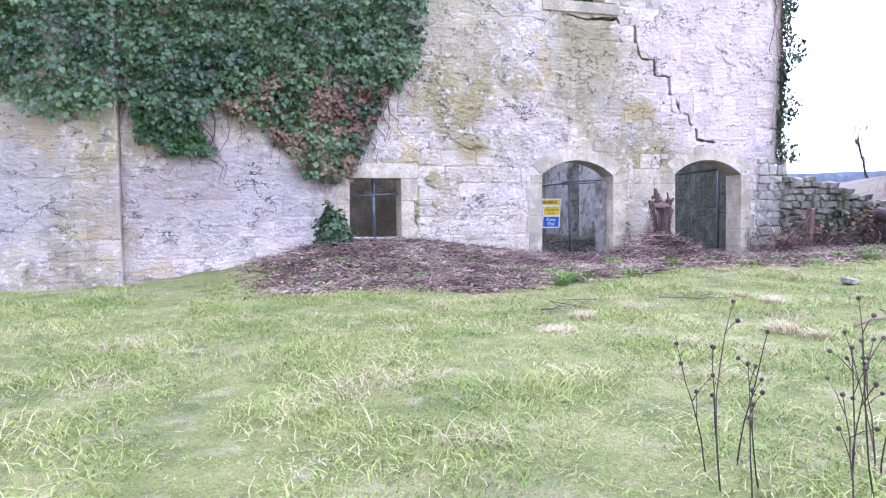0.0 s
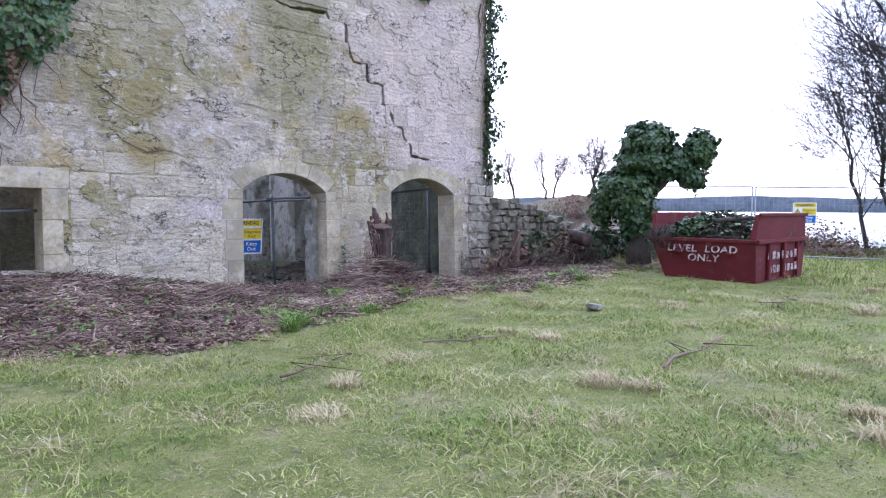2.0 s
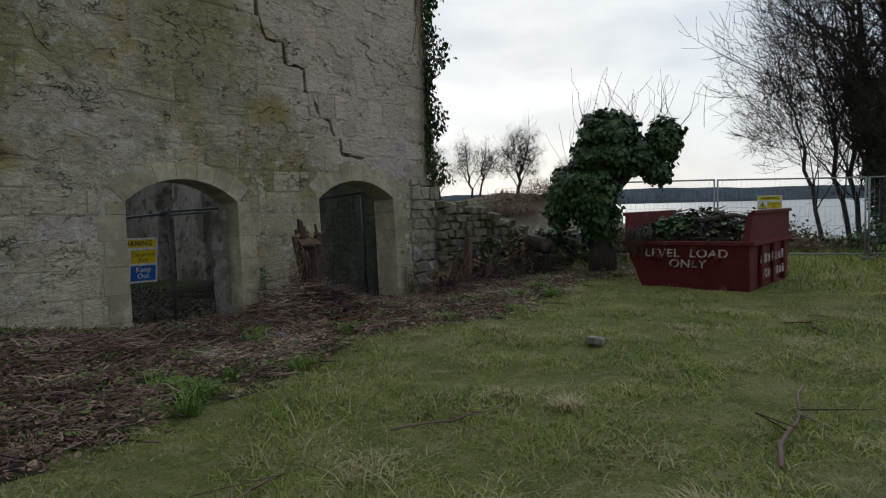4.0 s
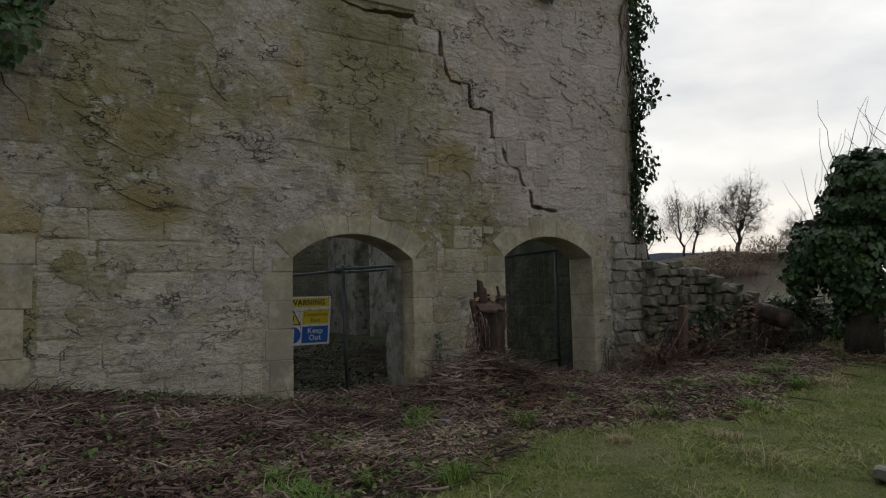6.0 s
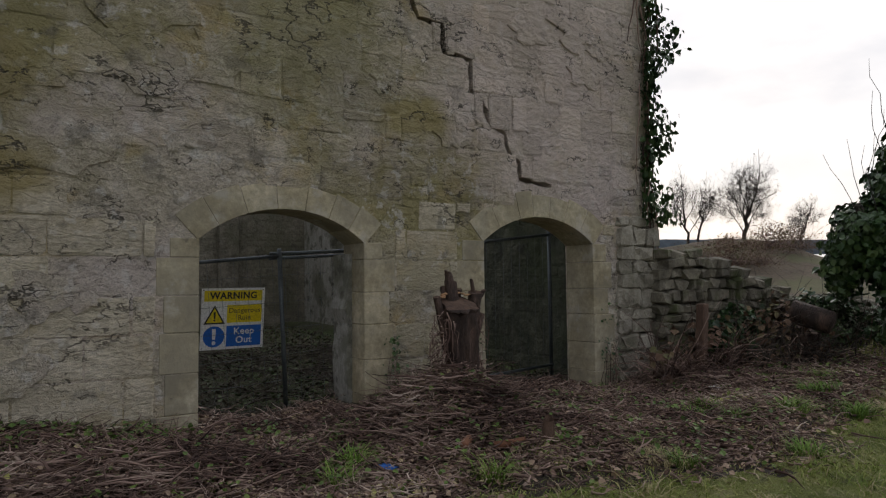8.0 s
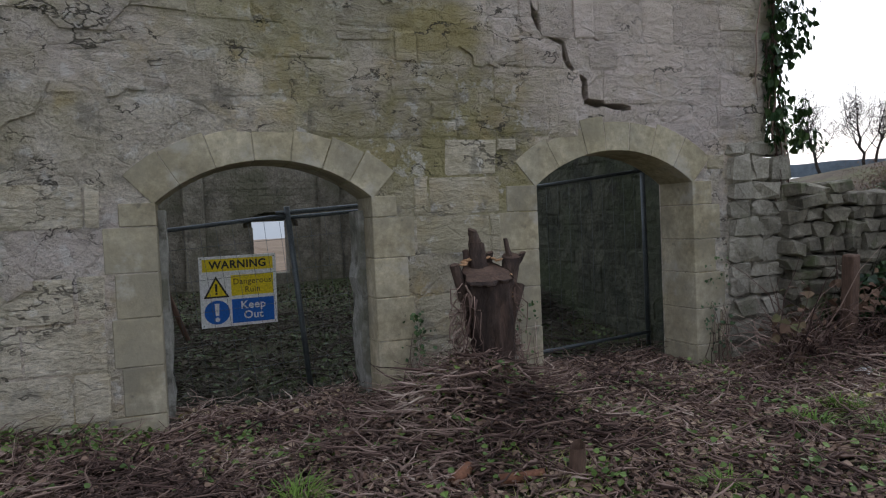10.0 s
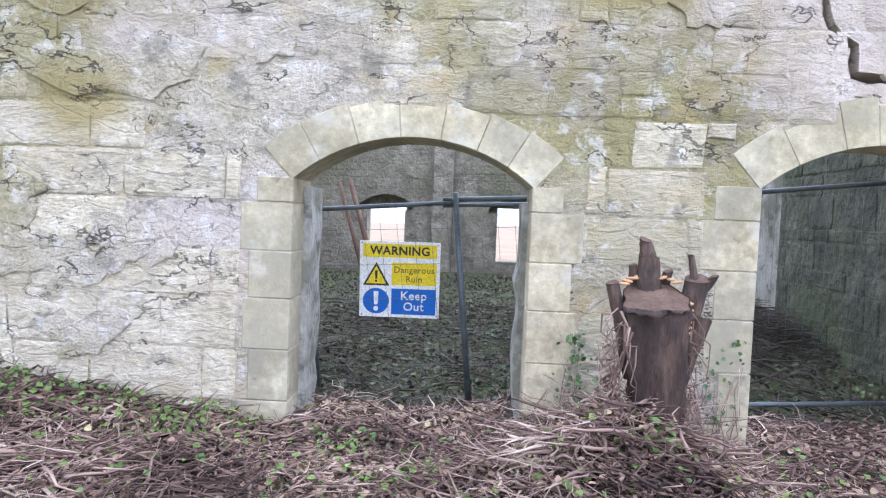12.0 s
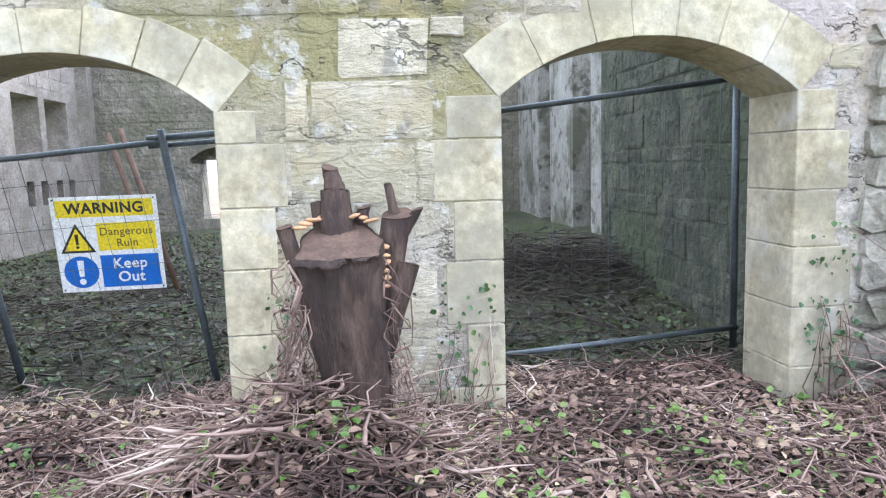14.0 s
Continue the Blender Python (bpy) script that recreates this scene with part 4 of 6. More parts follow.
for i in range(1700):
    x, y = rng.uniform(15.02, 17.3), rng.uniform(7.85, 9.9)
    if rng.random() < 0.6:
        x, y = max(rng.gauss(15.4, .3), 15.02), rng.gauss(9.4, .28)
    h = SKZ + 0.72 + 0.48 * math.sin(math.pi * min(1, max(0, (x - 14.7) / 2.8))) * math.sin(math.pi * min(1, max(0, (y - 7.6) / 2.5))) + rng.gauss(0.03, 0.07)
    lv.add((x, min(y, 9.9), h), (0, 0, 1), rng.uniform(0.06, 0.12), rng)
part("ivy_leaves", lv.mesh("ivy_leaves", M_IVY), M_IVY, heap, "", "stuff")


# ---- mesh fence by the water ----
FA, FD = Vector((20.75, 10.3, 0)), Vector((0.50, -0.866, 0))


def fence_panel(i):
    a, b = FA + FD * (3.42 * i + 0.04), FA + FD * (3.42 * i + 3.38)
    za, zb = height(a.x, a.y), height(b.x, b.y)
    f = thing("mesh_fence_panel", "galvanised temporary mesh fence panel on the grass", "fence", "temporary fence panels", "", pose(a.x, a.y, za))
    e = b - a
    up = Vector((0, 0, 1))
    dz = up * (zb - za)
    tube_part("post", [up * -0.05, up * 2.0], 0.022, M_GALV, f)
    tube_part("post", [e + dz - up * .05, e + dz + up * 2.0], 0.022, M_GALV, f)
    tube_part("rail", [up * 1.98, e + dz + up * 1.98], 0.020, M_GALV, f)
    tube_part("rail", [up * 0.15, e + dz + up * 0.15], 0.020, M_GALV, f)
    w = Tubes(3)
    for k in range(1, 30):
        s = k / 30
        w.add([e * s + dz * s + up * 0.15, e * s + dz * s + up * 1.98], 0.0026, 0.0026)
    for k in range(1, 8):
        w.add([up * (0.15 + k * 0.229), e + dz + up * (0.15 + k * 0.229)], 0.0026, 0.0026)
    part("mesh", w.mesh("mesh", M_GALV), M_GALV, f)
    part("foot_block", box(-0.3, 0.3, -0.11, 0.11, -0.06, 0.09, 0.02), M_STEEL, f, "grey block foot")


for i in range(-1, 4):
    fence_panel(i)
p = FA + FD * 0.95
warning_sign(Matrix.Translation((p.x - 0.06, p.y - 0.03, height(p.x, p.y) + 1.02)) @ pose(0, 0, 0, 0, 0, -60) @ Matrix.Diagonal((0.8, 0.8, 0.8, 1)), "yellow and white warning sign tied to the mesh fence")

# ---- low rubble wall ----
low_wall = part("low_wall", prism([(13.6, -0.7), (20.5, -0.7), (20.5, 0.5), (18.5, 0.7), (16.6, 0.85), (15.4, 1.25), (14.6, 1.4), (13.6, 1.6)], 13.26, 13.6), M_RUBBLE)
tagged(low_wall, "tumbledown mossy rubble garden wall", "wall", "", "structure")


def stone_mesh(rng, w, d, h, mat, jit=0.16):
    bm = bmesh.new()
    bmesh.ops.create_cube(bm, size=1)
    bmesh.ops.bevel(bm, geom=list(bm.edges), offset=0.13, segments=1, affect='EDGES')
    for v in bm.verts:
        v.co += Vector((rng.uniform(-jit, jit), rng.uniform(-jit, jit), rng.uniform(-jit, jit))) * 0.5
        v.co = Vector((v.co.x * w, v.co.y * d, v.co.z * h))
    return mesh_of(bm, "rubble_stone", mat)


rng = random.Random(21)
rub = [stone_mesh(rng, 1, 1, 1, M_RUBBLE, 0.24) for _ in range(10)]
torn = [stone_mesh(rng, 1, 1, 1, M_TORN, 0.24) for _ in range(10)]


def rubble(parent, x0, x1, topf, bottom, yf, rng, limit=300):
    n = 0
    z = bottom
    while z < 2.6:
        h = rng.uniform(0.11, 0.20)
        x = x0 + rng.uniform(0, 0.2)
        while x < x1:
            w = rng.uniform(0.11, 0.38)
            if z + h < topf(x + w / 2) + 0.08 and n < limit:
                ob = new("rubble_stone", rng.choice(rub))
                ob.matrix_world = Matrix.Translation((x + w / 2, yf + rng.uniform(-.03, .05), z + h / 2)) @ pose(0, 0, 0, rng.uniform(-8, 8), rng.uniform(-9, 9), rng.uniform(-9, 9)) @ Matrix.Diagonal((w * rng.uniform(0.8, 1.05), 0.3, h * rng.uniform(0.8, 1.08), 1))
                ob.parent = parent
                n += 1
            x += w
        z += h * 0.97


rubble(low_wall, 13.5, 19.8, lambda x: float(np.interp(x, (13.4, 14.6, 15.4, 16.6, 18.5, 20), (1.75, 1.5, 1.35, 0.95, 0.8, 0.55))), -0.1, 13.2, rng)
# Broken stones on the torn edge of the tall wall.
rng = random.Random(22)
z = 0.4
while z < 4.6:
    h = rng.uniform(0.14, 0.28)
    x = 12.92
    end = 13.5 + 0.04 * z + rng.uniform(-.08, .12)
    while x < end:
        w = rng.uniform(0.2, 0.42)
        ob = new("rubble_stone", rng.choice(torn))
        ob.parent = front
        ob.matrix_local = Matrix.Translation((x + w / 2, WY + 0.08, z + h / 2)) @ Matrix.Diagonal((w * 0.97, 0.3 if z < 2.6 else 0.24, h * 0.97, 1))
        x += w
    z += h
    if z > 2.7:
        break

post = part("wooden_post", box(-0.07, 0.07, -0.06, 0.06, -0.3, 1.0, 0.015), M_RUSTWOOD)
post.matrix_world = pose(13.95, 12.75, height(13.95, 12.75), 2, -2, 10)
tagged(post, "weathered brown wooden post by the rubble wall", "post")


# ---- stumps ----
def stump_mesh(name, base, top, r0, r1, seed, mat, tilt=(0, 0), sides=28, rings=16, flare=0.5):
    rng = random.Random(seed)
    ph = [rng.uniform(0, 6.28) for _ in range(4)]
    v, f = [], []
    for i in range(rings + 1):
        s = i / rings
        for k in range(sides):
            a = 2 * math.pi * k / sides
            r = (r0 + (r1 - r0) * s) * (1 + 0.09 * math.sin(3 * a + ph[0]) + 0.06 * math.sin(7 * a + ph[1] + 2 * s) + 0.16 * noise.noise((3.2 * math.cos(a) + seed, 3.2 * math.sin(a), 4.0 * s)) + 0.05 * rng.uniform(-1, 1))
            r *= 1 + 0.07 * noise.noise((9 * math.cos(a), 9 * math.sin(a) + seed, 11 * s))
            r *= 1 + flare * max(0, 0.25 - s) * (1 + math.sin(4 * a + ph[2]))
            x, y = base[0] + (top[0] - base[0]) * s + r * math.cos(a), base[1] + (top[1] - base[1]) * s + r * math.sin(a)
            zz = base[2] + (top[2] - base[2]) * s
            if i == rings:
                zz += tilt[0] * r * math.cos(a) + tilt[1] * r * math.sin(a) + 0.04 * r0 * rng.uniform(-1, 1)
            v.append((x, y, zz))
    for i in range(rings):
        for k in range(sides):
            f.append((i * sides + k, i * sides + (k + 1) % sides, (i + 1) * sides + (k + 1) % sides, (i + 1) * sides + k))
    f.append(tuple(range(sides))[::-1])
    return raw(name, v, f, mat, True), v[-sides:]


def stump(cx, cy, cz, name, label, seed, h=1.0, r=0.22):
    st = thing(name, label, "stump", "", "", pose(cx, cy, cz))
    me, rim = stump_mesh("trunk", (0.07, 0.05, -0.25), (0, 0, h), r * 0.62, r * 0.95, seed, M_STUMP, (0.05, 0.42), 40, 24)
    bole = part("trunk", me, None, st, "rough wet bark")
    c = sum((Vector(q) for q in rim), Vector()) / len(rim) + Vector((0, 0, 0.004))
    part("cut_face", raw("cut_face", [tuple(c)] + [tuple(Vector(q) * 0.985 + Vector((0, 0, 0.006))) for q in rim], [(0, i + 1, (i + 1) % len(rim) + 1) for i in range(len(rim))], M_CUT), None, bole, "sawn face")
    rng = random.Random(seed + 1)
    k = r / 0.2
    for b0, t0, ra, rb in (((0.0, 0.10, h - 0.35), (-0.01, 0.15, h + 0.22), 0.095, 0.062), ((-0.01, 0.15, h + 0.2), (-0.03, 0.16, h + 0.32), 0.05, 0.036),
                           ((0.14, 0.06, h - 0.55), (0.27, 0.10, h + 0.10), 0.05, 0.075), ((0.27, 0.10, h + 0.02), (0.23, 0.12, h + 0.24), 0.03, 0.018),
                           ((-0.10, 0.05, h - 0.5), (-0.235, 0.05, h + 0.07), 0.05, 0.036), ((0.05, 0.15, h - 0.1), (0.12, 0.18, h + 0.13), 0.05, 0.028),
                           ((0.22, 0.10, h - 0.1), (0.36, 0.08, h + 0.12), 0.03, 0.028), ((0.10, 0.03, h - 0.75), (0.30, 0.05, h - 0.12), 0.06, 0.05),
                           ((-0.07, 0.14, h - 0.1), (-0.10, 0.16, h + 0.17), 0.04, 0.025)):
        me, rim = stump_mesh("side_stem", (b0[0] * k, b0[1] * k, b0[2]), (t0[0] * k, t0[1] * k, t0[2]), ra * k, rb * k, seed + int(t0[0] * 50), M_STUMP, (rng.uniform(-.4, .4), rng.uniform(-.2, .4)), 12, 8, 0.0)
        stem = part("side_stem", me, None, st)
        c = sum((Vector(q) for q in rim), Vector()) / len(rim)
        part("stem_cut", raw("stem_cut", [tuple(c + Vector((0, 0, .004)))] + [tuple(Vector(q) + Vector((0, 0, .004))) for q in rim], [(0, i + 1, (i + 1) % len(rim) + 1) for i in range(len(rim))], M_CUT), None, stem)
    for k in range(15):
        # Brackets along the back rim of the cut, and a stack down one flank.
        if k < 9:
            a = 2.75 - 2.1 * k / 8
            c = Vector((r * 0.92 * math.cos(a), r * 0.75 * math.sin(a) - 0.02, h + 0.06 * math.sin(a) + 0.045))
        else:
            c = Vector((r * 0.98, -0.02 + 0.02 * (k % 2), h - 0.03 - 0.035 * (k - 9)))
        bm = bmesh.new()
        bmesh.ops.create_uvsphere(bm, u_segments=10, v_segments=5, radius=1)
        bmesh.ops.transform(bm, verts=bm.verts, matrix=Matrix.Translation(c) @ pose(0, 0, 0, rng.uniform(-12, 12), rng.uniform(-12, 12), rng.uniform(0, 90)) @ Matrix.Diagonal((rng.uniform(.022, .042), rng.uniform(.018, .032), 0.010, 1)))
        part("bracket_fungus", bm, M_FUNGUS, bole, "pale bracket fungus", smooth=True)
    roots = Tubes(6)
    for k in range(64):
        a = rng.choice((rng.uniform(2.5, 4.0), rng.uniform(2.4, 3.6), rng.uniform(-0.6, 0.5)))
        rr = rng.uniform(r * 0.9, r * 1.25)
        z0 = rng.uniform(0.2, h * 0.95)
        pts = [(rr * math.cos(a), rr * math.sin(a), z0)]
        for q in range(8):
            a += rng.uniform(-.12, .12)
            z0 -= rng.uniform(-0.02, 0.13)
            rr = r * rng.uniform(0.95, 1.6)
            pts.append((rr * math.cos(a), rr * math.sin(a), max(z0, -0.1)))
        roots.add(pts, rng.uniform(.002, .009), 0.0015)
    part("clinging_stem_tangle", roots.mesh("clinging_stem_tangle", M_TWIG), None, st, "pale dead ivy stems", "stuff")
    return st


stump(9.86, 12.52, height(9.86, 12.52) - 0.05, "tree_stump", "dark sawn tree stump with side stems and fungus", 40, 0.88, 0.20)
stump(15.75, 12.45, height(15.75, 12.45), "tree_stump", "rough uprooted stump tangled with roots by the wall", 61, 0.5, 0.3)
log = Tubes(10)
log.add([(15.5, 12.4, 0.75), (15.62, 11.9, 0.62)], 0.17, 0.16)
tagged(part("cut_log", log.mesh("cut_log", M_STUMP), None), "short dark sawn log resting on the stump", "log")


# ---- ivy ----
def ivy_on_wall(poly, count, bulge, seed, name, label, mat, m, size=(0.07, 0.13)):
    rng = random.Random(seed)
    xs, zs = [p[0] for p in poly], [p[1] for p in poly]
    lv = Leaves()
    n = 0
    while n < count:
        x, z = rng.uniform(min(xs), max(xs)), rng.uniform(min(zs), max(zs))
        wob = 0.16 * noise.noise((x * 2.5, z * 2.5, 3))
        if not inside(poly, x + wob, z + wob + rng.gauss(0, 0.07)):
            continue
        lump = 0.5 + 0.5 * noise.noise((x * 1.5, z * 1.9, seed)) + 0.45 * noise.noise((x * 4, z * 4.4, seed + 2))
        d = 0.04 + max(0, bulge * lump) * rng.uniform(0.55, 1.0)
        lv.add((x, WY - d - (0.22 if x < -0.7 else 0), z), (0, -1, 0.55), rng.uniform(*size), rng, 0.9)
        n += 1
    return lv


ivy = thing("wall_ivy", "dense dark green ivy hanging over the ruin wall", "ivy", "", "", CASTLE)
IVY_TOP = [(-6.4, 3.9), (-3, 3.7), (-1.8, 3.15), (-0.7, 3.5), (0.1, 3.05), (0.7, 3.3), (1.3, 3.9), (2.2, 3.75), (3.2, 4.05), (4.4, 4.0), (4.75, 4.5), (4.9, 5.4), (5.05, 7), (5.5, 9.8), (-6.4, 9.8)]
part("leaves", ivy_on_wall(IVY_TOP, 30000, 0.5, 3, "leaves", "", M_IVY, None).mesh("leaves", M_IVY), None, ivy, "", "stuff")
IVY_LOW = [(0.8, 3.7), (1.5, 3.4), (2.1, 2.8), (2.55, 2.25), (3.0, 2.05), (3.45, 2.35), (3.75, 3.0), (4.0, 3.6), (4.3, 4.2), (0.8, 4.2)]
part("withered_leaves", ivy_on_wall(IVY_LOW, 4200, 0.3, 4, "withered", "", M_IVYDEAD, None, (0.06, 0.1)).mesh("withered_leaves", M_IVYDEAD), None, ivy, "brown withered ivy", "stuff")
part("leaves", ivy_on_wall(IVY_LOW, 1300, 0.32, 5, "leaves", "", M_IVY, None).mesh("leaves_low", M_IVY), None, ivy, "", "stuff")
part("leaves", ivy_on_wall([(-0.6, 3.4), (0.6, 3.2), (0.9, 2.7), (0.7, 2.6), (0.1, 2.75), (-0.5, 3.0)], 500, 0.2, 15, "leaves", "", M_IVY, None).mesh("leaves_drip", M_IVY), None, ivy, "", "stuff")
st = Tubes(5)
rng = random.Random(31)
for i in range(80):
    x, z = rng.uniform(-1.5, 4.4), rng.uniform(3.4, 5.0)
    pts = [(x, WY - 0.05, z)]
    for k in range(6):
        x += rng.gauss(0.02, 0.09)
        z -= rng.uniform(0.1, 0.28)
        pts.append((x, WY - 0.03 - rng.uniform(0, 0.05), z))
    st.add(pts, rng.uniform(0.006, 0.02), 0.004)
part("stem_tangle", st.mesh("stem_tangle", M_TWIG), None, ivy, "bare brown ivy stems", "stuff")

ivy_r = thing("wall_ivy", "ragged ivy climbing the broken wall corner", "ivy", "", "", CASTLE)
lv = Leaves()
rng = random.Random(33)
for i in range(4600):
    z = rng.uniform(2.7, 9.6)
    w = 0.12 + 0.42 * max(0, 0.5 + noise.noise((z * 1.6, 7, 0)) + 0.5 * noise.noise((z * 4.6, 2, 0)))
    x = 13.40 + 0.035 * z + rng.random() ** 1.4 * w * 1.4 - 0.08
    lv.add((x, WY + rng.uniform(-0.18, 0.3), z), (0.8, -0.6, 0.3), rng.uniform(0.06, 0.11), rng, 0.9)
part("leaves", lv.mesh("leaves", M_IVY), None, ivy_r, "", "stuff")
part("leaves", ivy_on_wall([(11.2, 9.6), (11.25, 7.6), (11.5, 6.5), (11.75, 6.45), (12.05, 6.8), (12.7, 7.25), (13.5, 7.5), (13.7, 9.6)], 5200, 0.3, 34, "leaves", "", M_IVY, None).mesh("leaves_upper", M_IVY), None, ivy_r, "", "stuff")
st = Tubes(5)
for i in range(26):
    x, z = 13.45 + rng.uniform(-0.05, 0.25), rng.uniform(3, 9)
    pts = [(x, WY - 0.04, z)]
    for k in range(7):
        x += rng.gauss(-0.005, 0.04)
        z -= rng.uniform(0.15, 0.3)
        pts.append((x, WY - 0.02 - rng.uniform(0, .06), max(z, 0.5)))
    st.add(pts, rng.uniform(0.008, 0.02), 0.005)
part("stem_tangle", st.mesh("stem_tangle", M_TWIG), None, ivy_r, "", "stuff")
ivy_p = thing("wall_ivy", "small dying ivy shoots clinging to the pier", "ivy", "", "", CASTLE)
lv = Leaves()
for i in range(330):
    x, z = rng.choice(((rng.gauss(10.5, 0.14), 0.3 + 1.05 * rng.random() ** 1.5), (rng.gauss(12.72, 0.12), 0.3 + 1.3 * rng.random() ** 1.4), (rng.gauss(9.52, 0.06), 0.5 + 0.8 * rng.random())))
    if x > 10.72 and x < 12.52:
        continue
    lv.add((x, WY - 0.03 - rng.uniform(0, 0.02), z), (0, -1, 0.3), rng.uniform(0.018, 0.045), rng, 0.9)
part("leaves", lv.mesh("leaves", M_IVY), None, ivy_p, "", "stuff")
st = Tubes(4)
for i in range(46):
    x, z = rng.choice((rng.gauss(10.45, 0.15), rng.gauss(12.75, 0.14), rng.gauss(9.55, 0.1))), 0.3
    if 10.7 < x < 12.55:
        continue
    pts = [(x, WY - 0.03, z)]
    for k in range(6):
        x += rng.gauss(0, 0.035)
        z += rng.uniform(0.05, 0.18)
        pts.append((x if not 10.7 < x < 12.55 else pts[-1][0], WY - 0.02 - rng.uniform(0, .03), z))
    st.add(pts, rng.uniform(0.003, 0.008), 0.002)
part("stem_tangle", st.mesh("stem_tangle", M_TWIG), None, ivy_p, "thin dead stems", "stuff")
ivy_in = thing("wall_ivy", "ivy filling the upper window from behind", "ivy", "", "", CASTLE)
lv = Leaves()
for i in range(12000):
    lv.add((rng.uniform(7.5, 10.0), WY + WT + rng.uniform(0.1, 0.7), rng.uniform(5.6, 9.0)), (0, -1, 0.5), rng.uniform(.09, .14), rng, .9)
part("leaves", lv.mesh("leaves", M_IVY), None, ivy_in, "", "stuff")
bush = thing("ivy_bush", "small dark ivy bush beside the square window", "bush", "", "", pose(0, 0, 0))
lv = Leaves()
for i in range(1500):
    a, b, r = rng.uniform(0, 6.28), rng.uniform(-0.3, 1.4), rng.uniform(0.7, 1.05)
    n = Vector((math.cos(a) * math.cos(b), math.sin(a) * math.cos(b), math.sin(b)))
    r *= 0.75 + 0.6 * noise.noise((n.x * 2.4, n.y * 2.4, n.z * 2.4))
    lv.add((3.02 + 0.42 * r * n.x, 12.85 + 0.38 * r * n.y, height(3.0, 12.8) + 0.10 + 0.68 * r * n.z), n, rng.uniform(.05, .1), rng)
part("leaves", lv.mesh("leaves", M_IVY), None, bush, "", "stuff")


# ---- trees ----
def grow(tubes, p, d, length, r, depth, rng, spread=0.55, lift=0.12, tips=None, bias=Vector((0, 0, 0))):
    pts = [tuple(p)]
    q = Vector(p)
    dd = Vector(d).normalized()
    n = 4
    for k in range(n):
        dd = (dd + Vector((rng.gauss(0, .09), rng.gauss(0, .09), rng.gauss(0, .06) + lift * 0.25)) + bias * 0.05).normalized()
        q = q + dd * (length / n)
        pts.append(tuple(q))
        if depth > 0 and k >= 1 and rng.random() < 0.85:
            side = Vector((rng.gauss(0, 1), rng.gauss(0, 1), rng.gauss(0.2, .6)))
            side = (side - dd * side.dot(dd)).normalized()
            grow(tubes, q, dd * (1 - spread) + side * spread + bias * 0.25, length * rng.uniform(0.55, 0.78), r * 0.55 * (1 - 0.1 * k), depth - 1, rng, spread, lift, tips, bias)
    tubes.add(pts, max(r, 0.007), max(r * 0.5, 0.005))
    if depth > 0:
        grow(tubes, q, dd + Vector((rng.gauss(0, .2), rng.gauss(0, .2), 0.1)), length * 0.75, r * 0.58, depth - 1, rng, spread, lift, tips, bias)
    elif tips is not None:
        tips.append(tuple(q))


def bare_tree(x, y, h, r, seed, label, depth=4, stems=1, bias=Vector((0, 0, 0)), mat=M_BARKFAR, spread=0.55, ivy_to=0.0, group="bare trees"):
    rng = random.Random(seed)
    z = height(x, y)
    t = thing("bare_tree", label, "tree", group, "", pose(x, y, z - 0.1))
    for s in range(stems):
        trunk = Tubes(8)
        lean = Vector((rng.gauss(0, .12), rng.gauss(0, .12), 1)) + bias * 0.2
        o = Vector((rng.uniform(-.5, .5), rng.uniform(-.5, .5), 0)) * (1 if stems > 1 else 0)
        pts = [tuple(o + lean * (h * 0.42 * k / 5) + Vector((rng.gauss(0, .03), rng.gauss(0, .03), 0)) * k) for k in range(6)]
        trunk.add(pts, r, r * 0.7)
        part("trunk", trunk.mesh("trunk", mat), None, t)
        br = Tubes(3)
        for k in range(2, 6):
            for q in range(2):
                side = Vector((rng.gauss(0, 1), rng.gauss(0, 1), 0.5)).normalized()
                grow(br, Vector(pts[k]), side * 0.8 + Vector((0, 0, 0.75)) + bias * 0.6, h * 0.21, r * 0.4, depth, rng, spread, 0.2, None, bias)
        grow(br, Vector(pts[5]), lean, h * 0.24, r * 0.6, depth, rng, spread, 0.2, None, bias)
        part("branchwork", br.mesh("branchwork", mat), None, t, "", "stuff")
        if ivy_to:
            lv = Leaves()
            for i in range(1500):
                f = rng.random() * ivy_to
                c = o + lean * (h * 0.42 * f)
                a = rng.uniform(0, 6.28)
                rr = r + rng.uniform(0.02, 0.22)
                lv.add(c + Vector((math.cos(a) * rr, math.sin(a) * rr, 0)), (math.cos(a), math.sin(a), .4), rng.uniform(.10, .18), rng)
            part("ivy_leaves", lv.mesh("ivy_leaves", M_IVY), None, t, "dark ivy on the trunk", "stuff")
    return t


LEFT = Vector((-0.10, 0.20, 0.12))
bare_tree(27.5, 6.9, 12, 0.2, 71, "tall leafless tree with ivy on its trunks", 4, 2, LEFT, M_BARKFAR, 0.62, 1.0)
bare_tree(28.6, 5.6, 14, 0.22, 72, "tall leafless tree wrapped in dark ivy", 4, 2, LEFT * 0.6, M_BARKFAR, 0.62, 1.0)
bare_tree(26.0, 9.0, 7.0, 0.07, 73, "slender leafless young tree by the fence", 4, 1, LEFT, M_BARKFAR, 0.62)
bare_tree(27.0, 8.4, 8.5, 0.08, 79, "slender leafless young tree by the fence", 4, 2, LEFT, M_BARKFAR, 0.62)
bare_tree(26.6, 7.6, 6.0, 0.06, 83, "slender leafless young tree by the fence", 4, 2, LEFT, M_BARKFAR, 0.66)
bare_tree(29.5, 3.5, 13, 0.2, 77, "tall leafless tree by the fence", 4, 1, LEFT, M_BARKFAR, 0.6, 0.9)
FLAT = Vector((0, 0, 0))
